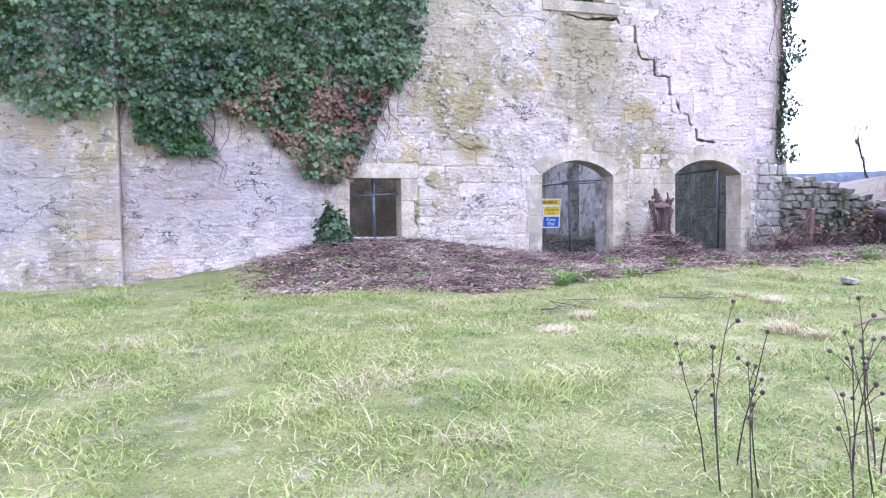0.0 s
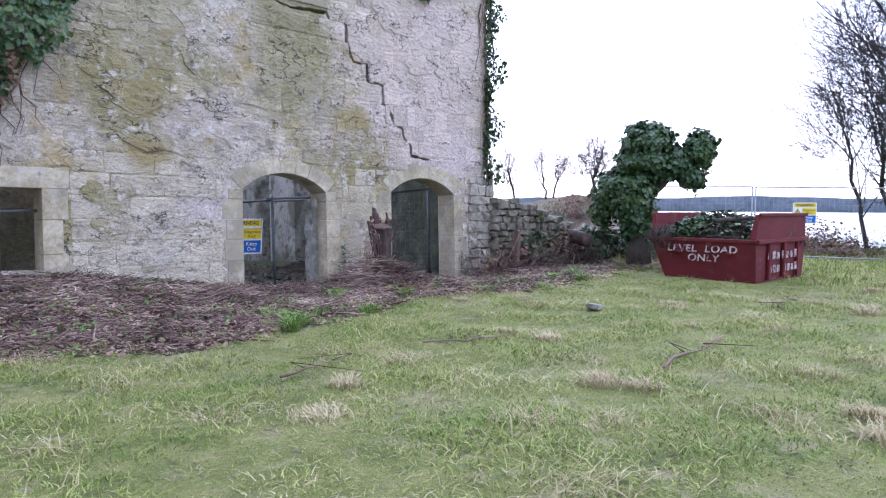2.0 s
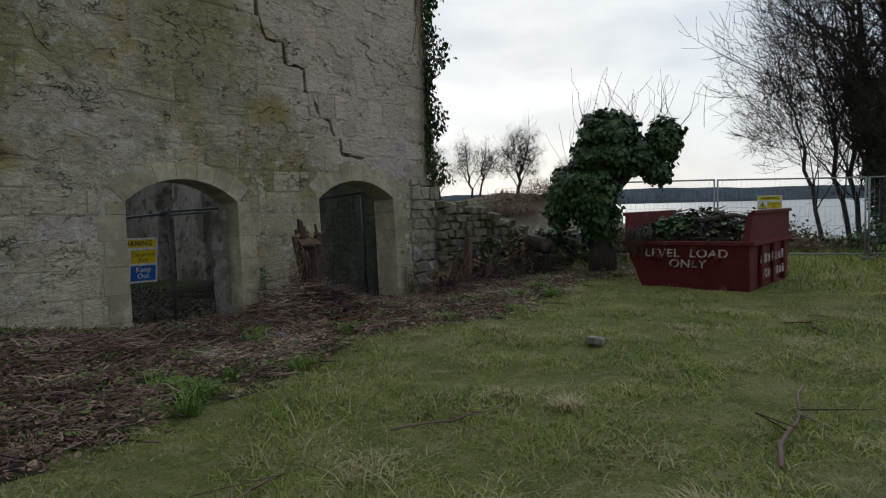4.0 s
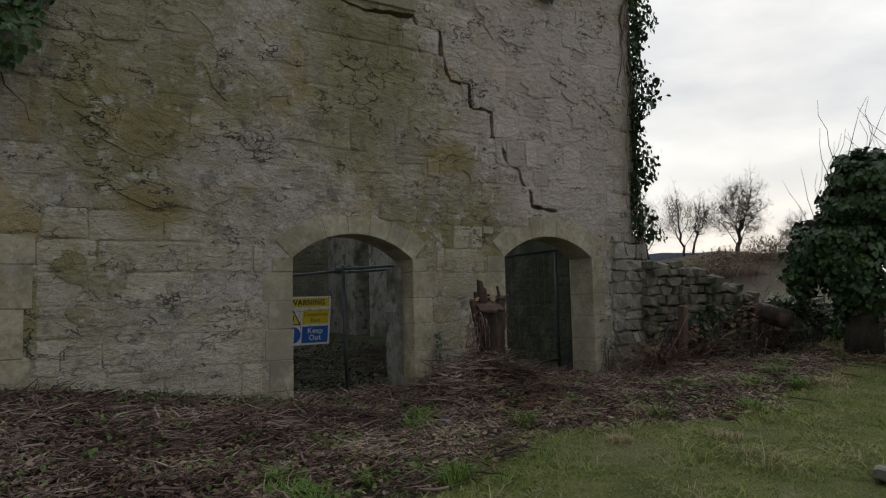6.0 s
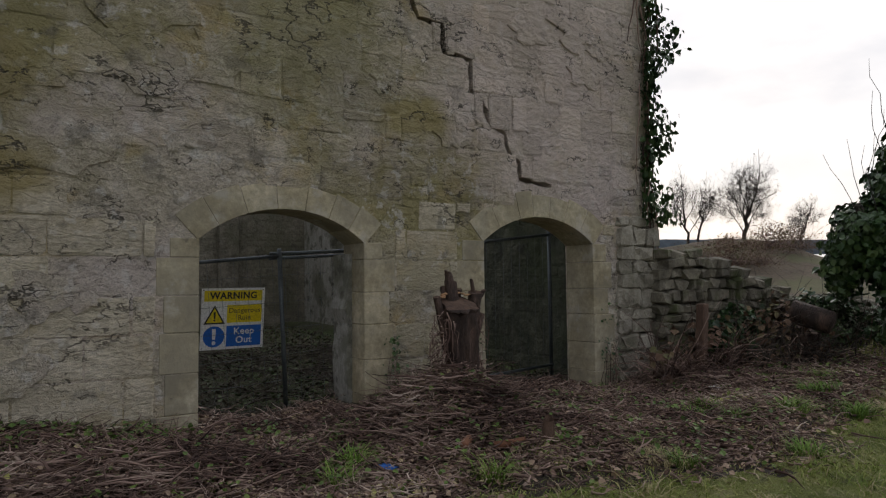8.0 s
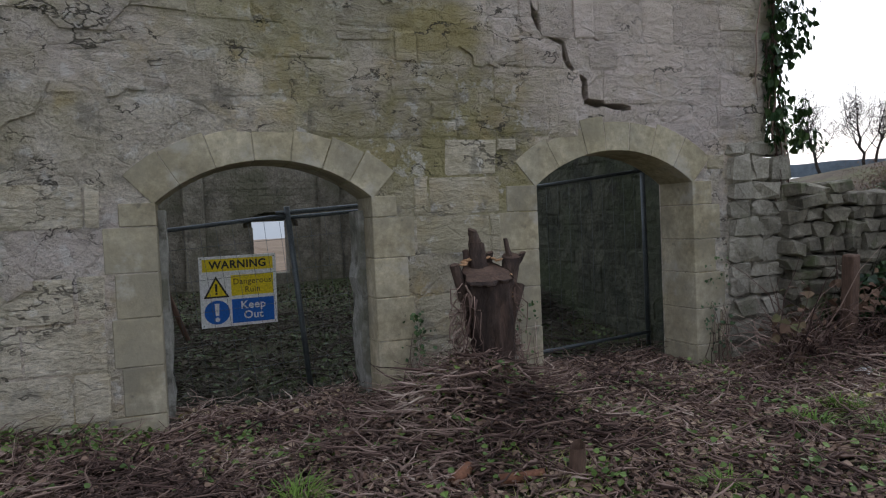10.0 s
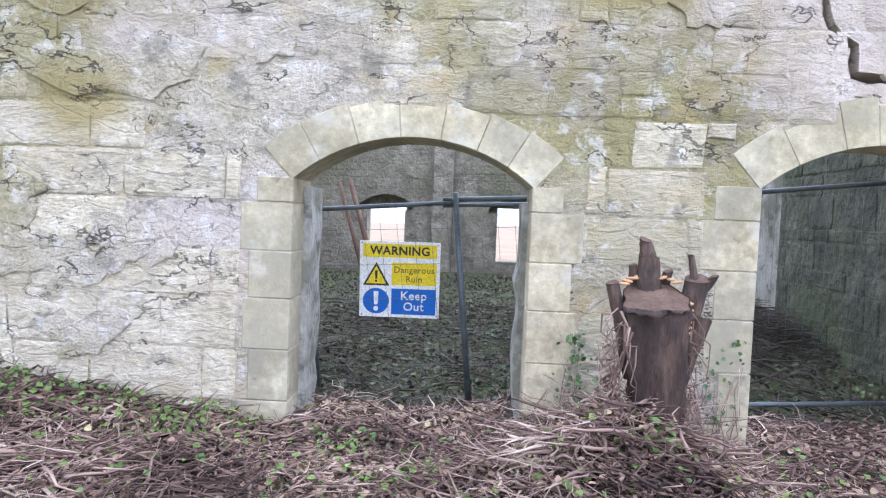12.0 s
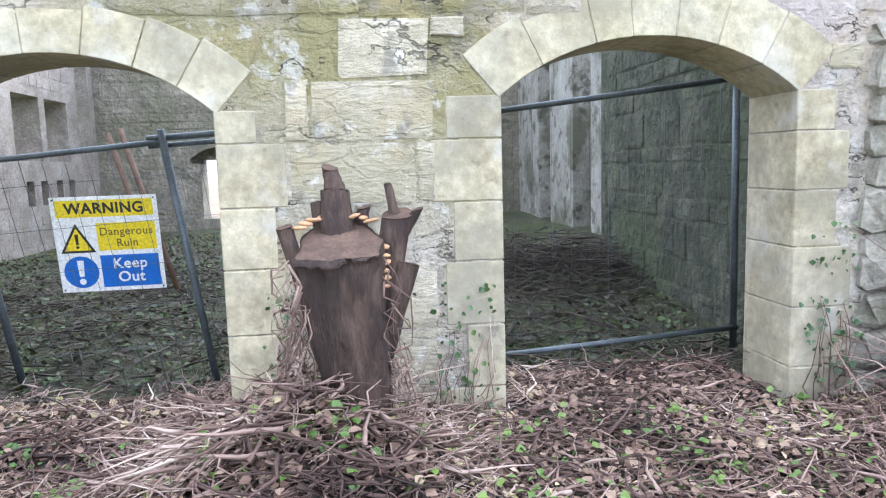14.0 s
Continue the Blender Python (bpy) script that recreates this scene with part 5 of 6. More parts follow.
bare_tree(56.0, 40.8, 7.0, 0.2, 74, "round-crowned leafless tree on the far rise", 5, 1, FLAT, M_BARKFAR, 0.74, 0, "distant trees")
bare_tree(53.0, 43.6, 6.2, 0.12, 75, "leafless tree on the far rise", 4, 1, FLAT, M_BARKFAR, 0.7, 0, "distant trees")
bare_tree(51.0, 45.5, 6.4, 0.12, 76, "leafless tree on the far rise", 4, 1, FLAT, M_BARKFAR, 0.7, 0, "distant trees")
bare_tree(52.0, 42.0, 5.0, 0.10, 84, "leafless tree on the far rise", 4, 1, FLAT, M_BARKFAR, 0.7, 0, "distant trees")
bare_tree(57.0, 36.5, 4.5, 0.10, 78, "small leafless tree on the far rise", 4, 1, FLAT, M_BARKFAR, 0.66, 0, "distant trees")


def ivy_tree():
    rng = random.Random(81)
    x, y = 16.75, 11.3
    t = thing("ivy_tree", "squat leaning tree smothered in dark green ivy", "tree", "", "", pose(x, y, height(x, y) - 0.1))
    tr = Tubes(12)
    tr.add([(0, 0, 0), (0.05, 0.02, 0.7), (0.2, 0.05, 1.5), (0.5, 0.0, 2.3), (0.7, -0.1, 3.0)], 0.32, 0.14)
    tr.add([(0.25, 0.05, 1.7), (0.8, -0.4, 2.4), (1.2, -0.9, 2.8), (1.4, -1.25, 3.1)], 0.14, 0.05)
    tr.add([(0.1, 0.03, 1.2), (-0.2, 0.4, 1.9), (-0.3, 0.7, 2.4)], 0.13, 0.05)
    part("trunk", tr.mesh("trunk", M_BARK), None, t)
    lv = Leaves()
    blobs = [((0.0, 0.1, 1.4), (0.50, 0.55, 0.9), 2600), ((0.0, 0.5, 2.0), (0.75, 0.80, 0.70), 3800), ((0.4, 0.1, 2.7), (0.85, 0.85, 0.75), 5200),
             ((0.3, 0.0, 3.2), (0.75, 0.7, 0.5), 2800), ((0.75, -0.5, 2.6), (0.55, 0.55, 0.5), 2000), ((1.05, -0.95, 2.95), (0.40, 0.40, 0.55), 1700),
             ((0.95, -0.8, 2.3), (0.35, 0.4, 0.4), 700), ((-0.25, 0.9, 1.5), (0.35, 0.35, 0.5), 700)]
    for c, s, n in blobs:
        for i in range(n):
            a, b = rng.uniform(0, 6.28), math.asin(rng.uniform(-1, 1))
            d = Vector((math.cos(a) * math.cos(b), math.sin(a) * math.cos(b), math.sin(b)))
            k = (0.80 + 0.45 * noise.noise((d.x * 2.2 + c[0], d.y * 2.2 + c[1], d.z * 2.2 + c[2]))) * rng.uniform(0.72, 1.06)
            lv.add((c[0] + d.x * s[0] * k, c[1] + d.y * s[1] * k, c[2] + d.z * s[2] * k), d + Vector((0, 0, .3)), rng.uniform(.07, .13), rng)
    part("crown", lv.mesh("crown", M_IVY), None, t)
    tw = Tubes(3)
    for i in range(46):
        c = rng.choice(blobs[1:6])[0]
        p = Vector(c) + Vector((rng.gauss(0, .35), rng.gauss(0, .35), 0.25))
        d = Vector((rng.gauss(0, .35), rng.gauss(0, .35), 1)).normalized()
        pts = [tuple(p + d * (0.28 * k) + Vector((rng.gauss(0, .04), rng.gauss(0, .04), 0))) for k in range(5)]
        tw.add(pts, 0.008, 0.003)
    part("twig_tangle", tw.mesh("twig_tangle", M_BARKFAR), None, t, "", "stuff")


ivy_tree()


def leafy_bush(x, y, rx, ry, rz, n, seed, mat, label, twig=0, name="bush", z0=0.0, stem_mat=M_TWIG):
    rng = random.Random(seed)
    b = thing(name, label, "bush", "", "", pose(x, y, height(x, y) + z0))
    lv = Leaves()
    for i in range(n):
        a, e = rng.uniform(0, 6.28), rng.uniform(-0.1, 1.5)
        d = Vector((math.cos(a) * math.cos(e), math.sin(a) * math.cos(e), math.sin(e)))
        k = (0.8 + 0.5 * noise.noise((d.x * 2 + seed, d.y * 2, d.z * 2))) * rng.uniform(0.6, 1.05)
        lv.add((d.x * rx * k, d.y * ry * k, d.z * rz * k), d, rng.uniform(.06, .12), rng)
    part("leaves", lv.mesh("leaves", mat), None, b, "", "stuff")
    if twig:
        tw = Tubes(3)
        for i in range(twig):
            a = rng.uniform(0, 6.28)
            o = Vector((rng.gauss(0, rx * .4), rng.gauss(0, ry * .4), 0))
            d = Vector((math.cos(a) * .6, math.sin(a) * .6, rng.uniform(0.5, 1.4)))
            pts, q = [tuple(o)], o
            for k in range(4):
                d = d + Vector((rng.gauss(0, .25), rng.gauss(0, .25), rng.gauss(-0.32, .25)))
                q = q + d * (rz * 0.25)
                pts.append(tuple(q))
            tw.add(pts, rng.uniform(.005, .012), 0.002)
        part("stem_tangle", tw.mesh("stem_tangle", stem_mat), None, b, "tangled bare stems", "stuff")
    return b


leafy_bush(15.6, 12.6, 1.1, 0.5, 1.1, 500, 91, M_IVYDEAD, "tangle of dead brambles over the rubble wall", 420, stem_mat=M_BARK)
leafy_bush(17.4, 12.9, 1.0, 0.5, 1.0, 1700, 191, M_IVY, "ivy and brambles over the rubble wall", 200, stem_mat=M_BARK)
leafy_bush(16.3, 12.95, 0.8, 0.4, 0.75, 1200, 193, M_IVY, "low ivy mat on the rubble wall", 120, stem_mat=M_BARK)
leafy_bush(15.0, 12.95, 0.9, 0.35, 1.0, 1300, 192, M_IVY, "ivy creeping over the rubble wall", 160, stem_mat=M_BARK)
leafy_bush(14.3, 12.8, 0.8, 0.4, 0.8, 160, 92, M_IVYDEAD, "dead bramble stems at the wall's broken end", 340)
leafy_bush(13.3, 12.75, 0.5, 0.3, 0.9, 90, 194, M_IVYDEAD, "dead bramble stems at the wall's broken end", 170)
leafy_bush(18.6, 12.4, 1.0, 0.6, 1.1, 1300, 93, M_IVY, "low ivy bush beside the ivy-clad tree", 60)
leafy_bush(20.5, 12.6, 1.4, 0.8, 0.9, 900, 195, M_IVYDEAD, "russet scrub beyond the ivy-clad tree", 300, stem_mat=M_BARK)
leafy_bush(44.0, 33.5, 3.6, 3.0, 2.3, 2600, 94, M_IVYDEAD, "russet hedge on the far rise", 600)
leafy_bush(50.0, 34.0, 3.6, 3.0, 2.1, 2200, 97, M_IVYDEAD, "russet hedge on the far rise", 600)
leafy_bush(38.5, 31.0, 1.3, 1.3, 1.9, 1400, 95, M_IVY, "dark evergreen shrub on the far rise", 0)
leafy_bush(23.5, 6.0, 1.4, 1.8, 0.8, 900, 96, M_BUSHLEAF, "scrubby bramble patch by the fence", 200)
leafy_bush(24.2, 3.6, 1.8, 1.8, 1.0, 1300, 196, M_BUSHLEAF, "scrubby bramble patch by the fence", 200, stem_mat=M_BARK)
leafy_bush(25.4, 7.4, 1.6, 1.8, 1.0, 1100, 197, M_IVY, "dark bramble thicket beyond the fence", 260, stem_mat=M_BARK)
leafy_bush(26.2, 10.6, 1.8, 1.8, 1.1, 900, 198, M_IVYDEAD, "brown scrub beyond the fence", 300, stem_mat=M_BARK)
leafy_bush(24.5, 9.3, 1.6, 1.6, 0.6, 500, 98, M_IVYDEAD, "scrubby bramble patch by the fence", 200)

# ---- dead seed-head stems ----
rng = random.Random(101)
for i in range(16):
    x, y = 3.55 + rng.uniform(0, 1.15), 2.0 + rng.uniform(-0.5, 0.8)
    z = height(x, y)
    pl = thing("dead_seed_head", "dry brown flower stem with dark seed heads", "dead plant", "dead stems on the lawn", "", pose(x, y, z))
    s = Tubes(4)
    q, d = Vector((0, 0, -0.02)), Vector((rng.gauss(-.05, .1), rng.gauss(0, .1), 1))
    pts = [tuple(q)]
    hgt = rng.uniform(0.55, 1.0)
    for k in range(6):
        d = d + Vector((rng.gauss(0, .06), rng.gauss(0, .06), 0))
        q = q + d * (hgt / 6)
        pts.append(tuple(q))
    s.add(pts, 0.0045, 0.002)
    heads = [pts[-1]]
    for k in (3, 4, 5):
        if rng.random() < 0.75:
            o = Vector(pts[k])
            e = o + Vector((rng.gauss(0, .07), rng.gauss(0, .07), rng.uniform(.08, .18)))
            s.add([tuple(o), tuple((o + e) / 2 + Vector((0, 0, .01))), tuple(e)], 0.0025, 0.0015)
            heads.append(tuple(e))
    part("stem", s.mesh("stem", M_STUMP), None, pl)
    for hpt in heads:
        bm = bmesh.new()
        bmesh.ops.create_icosphere(bm, subdivisions=1, radius=0.013, matrix=Matrix.Translation(hpt))
        part("seed_head", bm, M_STUMP, pl)

# ---- small things on the lawn ----
bm = bmesh.new()
bmesh.ops.create_cube(bm, size=1)
bmesh.ops.bevel(bm, geom=list(bm.edges), offset=0.12, segments=2, affect='EDGES')
for v in bm.verts:
    v.co = Vector((v.co.x * 0.30, v.co.y * 0.17, v.co.z * 0.07)) + Vector((0, 0, 0.01 * math.sin(9 * v.co.x)))
slab = part("stone_slab", bm, M_PLASTER)
slab.matrix_world = pose(9.95, 7.78, height(9.95, 7.78) + 0.05, 6, 4, 20)
tagged(slab, "pale flat stone lying in the grass", "stone")
for x, y, a, ln, r, s in ((8.3, 5.4, 10, 1.9, 0.016, 1), (12.2, 6.2, 25, 1.2, 0.014, 2), (7.0, 7.3, -15, 1.0, 0.012, 3), (5.2, 7.3, 20, 0.9, 0.012, 4)):
    rng = random.Random(200 + s)
    t = Tubes(6)
    c, sn = math.cos(radians(a)), math.sin(radians(a))
    pts = []
    for k in range(7):
        q = (k / 6 - 0.5) * ln
        px, py = x + c * q + rng.gauss(0, .02), y + sn * q + rng.gauss(0, .02)
        pts.append((px, py, height(px, py) + 0.03 + 0.04 * rng.random()))
    t.add(pts, r, r * 0.4)
    for k in (2, 3, 4):
        o = Vector(pts[k])
        t.add([tuple(o), tuple(o + Vector((rng.gauss(0, .15), rng.gauss(0, .15), .05))), tuple(o + Vector((rng.gauss(0, .3), rng.gauss(0, .3), .04)))], r * .5, r * .2)
    tagged(part("fallen_branch", t.mesh("fallen_branch", M_TWIG), None), "thin fallen branch lying on the lawn", "branch", "fallen branches")

stub, _rim = stump_mesh("cut_stub", (0, 0, -0.1), (0.01, 0, 0.2), 0.05, 0.045, 77, M_RUSTWOOD, (0.3, 0.2), 10, 4)
stub = new("cut_stub", stub)
stub.matrix_world = pose(9.72, 11.0, height(9.72, 11.0))
tagged(stub, "short reddish-brown cut sapling stub in the litter", "stub")

for x, y, ax, ln, rr, name, label in ((9.15, 11.35, 35, 0.17, 0.042, "cut_log", "short orange-brown sawn log in the litter"), (9.45, 11.15, -20, 0.26, 0.035, "cut_log", "short brown sawn log in the litter")):
    lg = Tubes(14)
    c, sn = math.cos(radians(ax)), math.sin(radians(ax))
    lg.add([(-c * ln / 2, -sn * ln / 2, 0.0), (0, 0, 0.012), (c * ln / 2, sn * ln / 2, 0.03)], rr, rr * 0.88)
    ob = part(name, lg.mesh(name, M_ORANGEWOOD), None)
    ob.matrix_world = pose(x, y, height(x, y) + rr)
    tagged(ob, label, "log")


def scrap(x, y, size, mat, seed, name, label):
    """A crumpled bit of plastic film with real folds."""
    bm = bmesh.new()
    bmesh.ops.create_grid(bm, x_segments=7, y_segments=5, size=0.5)
    for v in bm.verts:
        q = v.co.copy()
        v.co = Vector((q.x * size * 1.5 + 0.2 * size * noise.noise(q * 4 + Vector((seed, 0, 0))), q.y * size + 0.2 * size * noise.noise(q * 5 + Vector((0, seed, 0))), 0.02 + 0.35 * size * abs(noise.noise(q * 6 + Vector((0, 0, seed))))))
    bmesh.ops.solidify(bm, geom=list(bm.faces), thickness=0.002)
    ob = part(name, bm, mat)
    ob.matrix_world = pose(x, y, height(x, y) + 0.03, 0, 0, seed * 37)
    tagged(ob, label, "litter")


scrap(8.4, 11.27, 0.10, M_BLUE, 3, "plastic_scrap", "crumpled blue plastic scrap among the leaves")
scrap(13.4, 12.1, 0.16, M_SIGNWHITE, 5, "plastic_scrap", "crumpled pale plastic scrap in the litter")

# ---- grass ----
rng = random.Random(301)


def lawn_edge(x):
    return 10.1 + 0.9 * noise.noise((x * 0.5, 2.0, 0)) - 0.9 * smooth01(9, 5, x) * smooth01(-2, 3, x) + 0.7 * smooth01(11, 16, x)


def blades(name, count, region, hmin, hmax, wid, mat, keep, seed, lean=0.5):
    rs = np.random.RandomState(seed)
    v, f = [], []
    n = 0
    while n < count:
        x, y = rs.uniform(region[0], region[1]), rs.uniform(region[2], region[3])
        k = keep(x, y)
        if k <= 0 or rs.rand() > k:
            continue
        z = height(x, y) - 0.01
        a = rs.uniform(0, 6.283)
        h = rs.uniform(hmin, hmax) * (0.45 + 1.3 * max(0, noise.noise((x * 1.3, y * 1.3, 5)) + 0.35))
        l1 = rs.uniform(0.1, lean) * h
        b = rs.uniform(0, 6.283)
        lx, ly = math.cos(b) * l1, math.sin(b) * l1
        wx, wy = math.cos(a) * wid, math.sin(a) * wid
        i = len(v)
        v += [(x - wx, y - wy, z), (x + wx, y + wy, z), (x + wx * .7 + lx * .4, y + wy * .7 + ly * .4, z + h * .6), (x - wx * .7 + lx * .4, y - wy * .7 + ly * .4, z + h * .6), (x + lx * 1.4, y + ly * 1.4, z + h * .92)]
        f += [(i, i + 1, i + 2, i + 3), (i + 3, i + 2, i + 4)]
        n += 1
    return raw(name, v, f, mat)


def lawn(x, y):
    e = lawn_edge(x)
    k = 1.0 if y < e else max(0, 1 - (y - e) / 2.2) * 0.6
    if 14.9 < x < 17.6 and 7.7 < y < 9.9:
        return 0
    return k * (0.45 + 0.55 * smooth01(14, 4, math.hypot(x - 5, y - 5)))


tagged(new("grass", blades("grass", 230000, (-5, 20, 0.3, 13.0), 0.022, 0.065, 0.0046, M_GRASS, lawn, 1, 2.2)), "short mixed green and straw lawn grass", "grass", "", "stuff")
tagged(new("far_grass", blades("far_grass", 22000, (16, 34, -4, 14), 0.08, 0.22, 0.012, M_GRASS, lambda x, y: 0 if (x < 17.7 and 7.6 < y < 10) else 1, 2, 0.8)), "rough longer grass towards the fence", "grass", "", "stuff")


def tufts(x, y):
    return (0.06 + smooth01(0.34, 0.55, noise.noise((x * 1.6, y * 1.6, 12)))) * (1 if y < lawn_edge(x) + 0.5 else 0.0)


tagged(new("straw_tufts", blades("straw_tufts", 20000, (-4, 19, 0.8, 12.5), 0.04, 0.11, 0.0042, M_STRAW, tufts, 3, 3.0)), "flattened tufts of dead straw-coloured grass", "grass", "", "stuff")


def tussock(x, y, r, n, hgt, mat, seed, label, group):
    """A clump of long blades that lean outwards from one root."""
    rng = random.Random(seed)
    v, f = [], []
    sweep = rng.uniform(0, 6.28)
    for i in range(n):
        a, d = rng.uniform(0, 6.28), r * rng.random() ** 0.7
        px, py = d * math.cos(a), d * math.sin(a)
        h = hgt * rng.uniform(0.4, 1.0)
        b = a + rng.gauss(0, 0.7) if rng.random() < 0.6 else sweep + rng.gauss(0, 0.5)
        ln = h * rng.uniform(0.5, 1.7)
        wx, wy = 0.0035 * math.sin(b), -0.0035 * math.cos(b)
        k = len(v)
        z0 = height(x + px, y + py) - height(x, y) - 0.01
        for t, up, ww in ((0, 0, 1), (0.35, 0.65, 0.9), (0.75, 0.85, 0.6)):
            cx, cy = px + math.cos(b) * ln * t, py + math.sin(b) * ln * t
            v += [(cx - wx * ww, cy - wy * ww, z0 + h * up), (cx + wx * ww, cy + wy * ww, z0 + h * up)]
        v.append((px + math.cos(b) * ln, py + math.sin(b) * ln, z0 + h * 0.75))
        f += [(k, k + 1, k + 3, k + 2), (k + 2, k + 3, k + 5, k + 4), (k + 4, k + 5, k + 6)]
    ob = new("grass_tussock", raw("grass_tussock", v, f, mat))
    ob.matrix_world = pose(x, y, height(x, y))
    tagged(ob, label, "grass", group)


rng = random.Random(313)
for i in range(30):
    x, y = rng.uniform(4.5, 15.5), rng.uniform(3.2, 10.6)
    if y > lawn_edge(x) + 0.4 or (x > 14.4 and y > 7.2):
        continue
    tussock(x, y, rng.uniform(0.09, 0.24), rng.randint(120, 240), rng.uniform(0.07, 0.13), M_STRAW, 600 + i, "flopped tussock of dead straw-coloured grass", "straw tussocks")
for i in range(26):
    x = rng.uniform(4.0, 15.0)
    y = lawn_edge(x) + rng.uniform(-0.3, 1.4)
    tussock(x, y, rng.uniform(0.07, 0.16), rng.randint(70, 150), rng.uniform(0.12, 0.24), M_GREENTUFT, 700 + i, "upright tuft of green grass in the litter", "green tufts")


# ---- brushwood and leaf litter along the wall ----
def litter_zone(x, y):
    e = lawn_edge(x)
    k = smooth01(e - 0.5, e + 0.7, y)
    door = y < 14.2 and (A1[0] + 0.1 < x < A1[1] - 0.1 or A2[0] + 0.1 < x < A2[1] - 0.1)
    return k * (1 if (y < 13.2 or door) else 0.0) * smooth01(1.0, 3.2, x) * smooth01(19, 15, x)


def pile(x, y):
    return 0.42 * math.exp(-((x - 9.55) ** 2 / 0.55 + (y - 12.15) ** 2 / 0.40)) + 0.20 * math.exp(-((x - 7.0) ** 2 / 2.2 + (y - 11.8) ** 2 / 0.5)) + 0.16 * math.exp(-((x - 4.2) ** 2 / 3 + (y - 12.2) ** 2 / 0.4)) + 0.15 * math.exp(-((x - 13.6) ** 2 / 1.5 + (y - 12.4) ** 2 / 0.4))


rng = random.Random(311)
tw = Tubes(3)
n = 0
while n < 23000:
    x, y = rng.uniform(0.3, 19), rng.uniform(8.6, 14.2)
    pk = pile(x, y)
    if rng.random() > litter_zone(x, y) * (0.45 + 2.2 * pk):
        continue
    z = height(x, y) + rng.uniform(0.0, 0.06) + pk * rng.random() * 0.5
    a = rng.uniform(0, 6.28)
    ln = rng.uniform(0.10, 0.40) * (1.3 if pk > 0.15 else 1)
    pts = []
    cx, cy, cz = x, y, z
    tilt = rng.gauss(0, 0.16)
    for k in range(5):
        pts.append((cx, min(cy, 13.22 if y < 13.2 else 14.3), max(cz, height(cx, cy) + 0.004)))
        a += rng.gauss(0, 0.5)
        cx += math.cos(a) * ln / 4
        cy += math.sin(a) * ln / 4
        cz += tilt * ln / 4 + rng.gauss(0, 0.012)
    tw.add(pts, rng.choice((0.003, 0.004, 0.006, 0.009, 0.014)), 0.002)
    n += 1
tagged(new("brushwood", tw.mesh("brushwood", M_TWIG)), "tangled dead twigs and stems heaped along the wall", "twigs", "", "stuff")
lv = Leaves()
n = 0
while n < 36000:
    x, y = rng.uniform(0.3, 19), rng.uniform(8.6, 14.2)
    if rng.random() > litter_zone(x, y):
        continue
    lv.add((x, y, height(x, y) + rng.uniform(0.005, 0.05) + pile(x, y) * rng.random() * 0.4), (0, 0, 1), rng.uniform(0.022, 0.06), rng, 0.1)
    n += 1
tagged(new("leaf_litter", lv.mesh("leaf_litter", M_LITTER)), "brown fallen leaves scattered over the bank", "leaves", "", "stuff")
lv = Leaves()
n = 0
while n < 6000:
    x, y = rng.uniform(0.5, 17), rng.uniform(9.0, 13.2)
    if rng.random() > litter_zone(x, y) * (0.16 + 0.8 * smooth01(0.2, 0.5, noise.noise((x * 2.3, y * 2.3, 20))) + (0.7 if (y > 12.5 and 5.5 < x < 7.4) else 0)):
        continue
    lv.add((x, y, height(x, y) + rng.uniform(0.02, 0.10) + pile(x, y) * 0.25), (0, 0, 1), rng.uniform(0.022, 0.055), rng, 0.1)
    n += 1
tagged(new("ground_ivy", lv.mesh("ground_ivy", M_BUSHLEAF)), "fresh green weeds among the leaf litter", "weeds", "", "stuff")
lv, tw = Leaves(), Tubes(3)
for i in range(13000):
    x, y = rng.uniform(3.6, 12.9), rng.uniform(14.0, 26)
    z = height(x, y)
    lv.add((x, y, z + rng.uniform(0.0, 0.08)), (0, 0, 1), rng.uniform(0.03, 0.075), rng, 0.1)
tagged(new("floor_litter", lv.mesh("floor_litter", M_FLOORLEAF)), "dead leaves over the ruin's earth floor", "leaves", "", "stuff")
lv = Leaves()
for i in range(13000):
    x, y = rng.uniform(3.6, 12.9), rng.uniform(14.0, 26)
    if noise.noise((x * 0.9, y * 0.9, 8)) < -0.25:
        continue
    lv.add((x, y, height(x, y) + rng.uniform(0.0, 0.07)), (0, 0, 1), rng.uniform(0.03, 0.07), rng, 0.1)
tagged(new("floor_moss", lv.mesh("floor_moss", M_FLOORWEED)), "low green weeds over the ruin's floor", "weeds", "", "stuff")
for i in range(2300):
    x, y = rng.uniform(5, 12.8), rng.uniform(13.9, 20)
    heap = 0.0
    if i >= 1400:
        x, y = min(rng.gauss(12.0, 0.7), 12.9), rng.gauss(17.6, 0.7)
        heap = 0.55 * rng.random() * math.exp(-((x - 12.1) ** 2 + (y - 17.6) ** 2) / 0.8)
    a = rng.uniform(0, 6.28)
    ln = rng.uniform(.2, .9)
    z = height(x, y)
    tw.add([(x + math.cos(a) * ln * k / 3, y + math.sin(a) * ln * k / 3, height(x + math.cos(a) * ln * k / 3, y + math.sin(a) * ln * k / 3) + 0.02 + heap + rng.uniform(0, .08)) for k in range(4)], rng.choice((.004, .007, .012)), 0.003)
# Dark bark instead of the twig colours, to deepen the shade indoors.
tagged(new("floor_brushwood", tw.mesh("floor_brushwood", M_BARK)), "dead branches strewn inside the ruin", "twigs", "", "stuff")

# ---- wall stones, last ----
COURSES = [0.30, 0.68, 1.06, 1.44, 1.78, 2.13, 2.47, 2.80, 3.12, 3.44, 3.72, 4.14, 4.52, 4.87, 5.22, 5.58, 5.98, 6.32, 6.68, 7.05, 7.42, 7.80, 8.2, 8.6, 9.0]


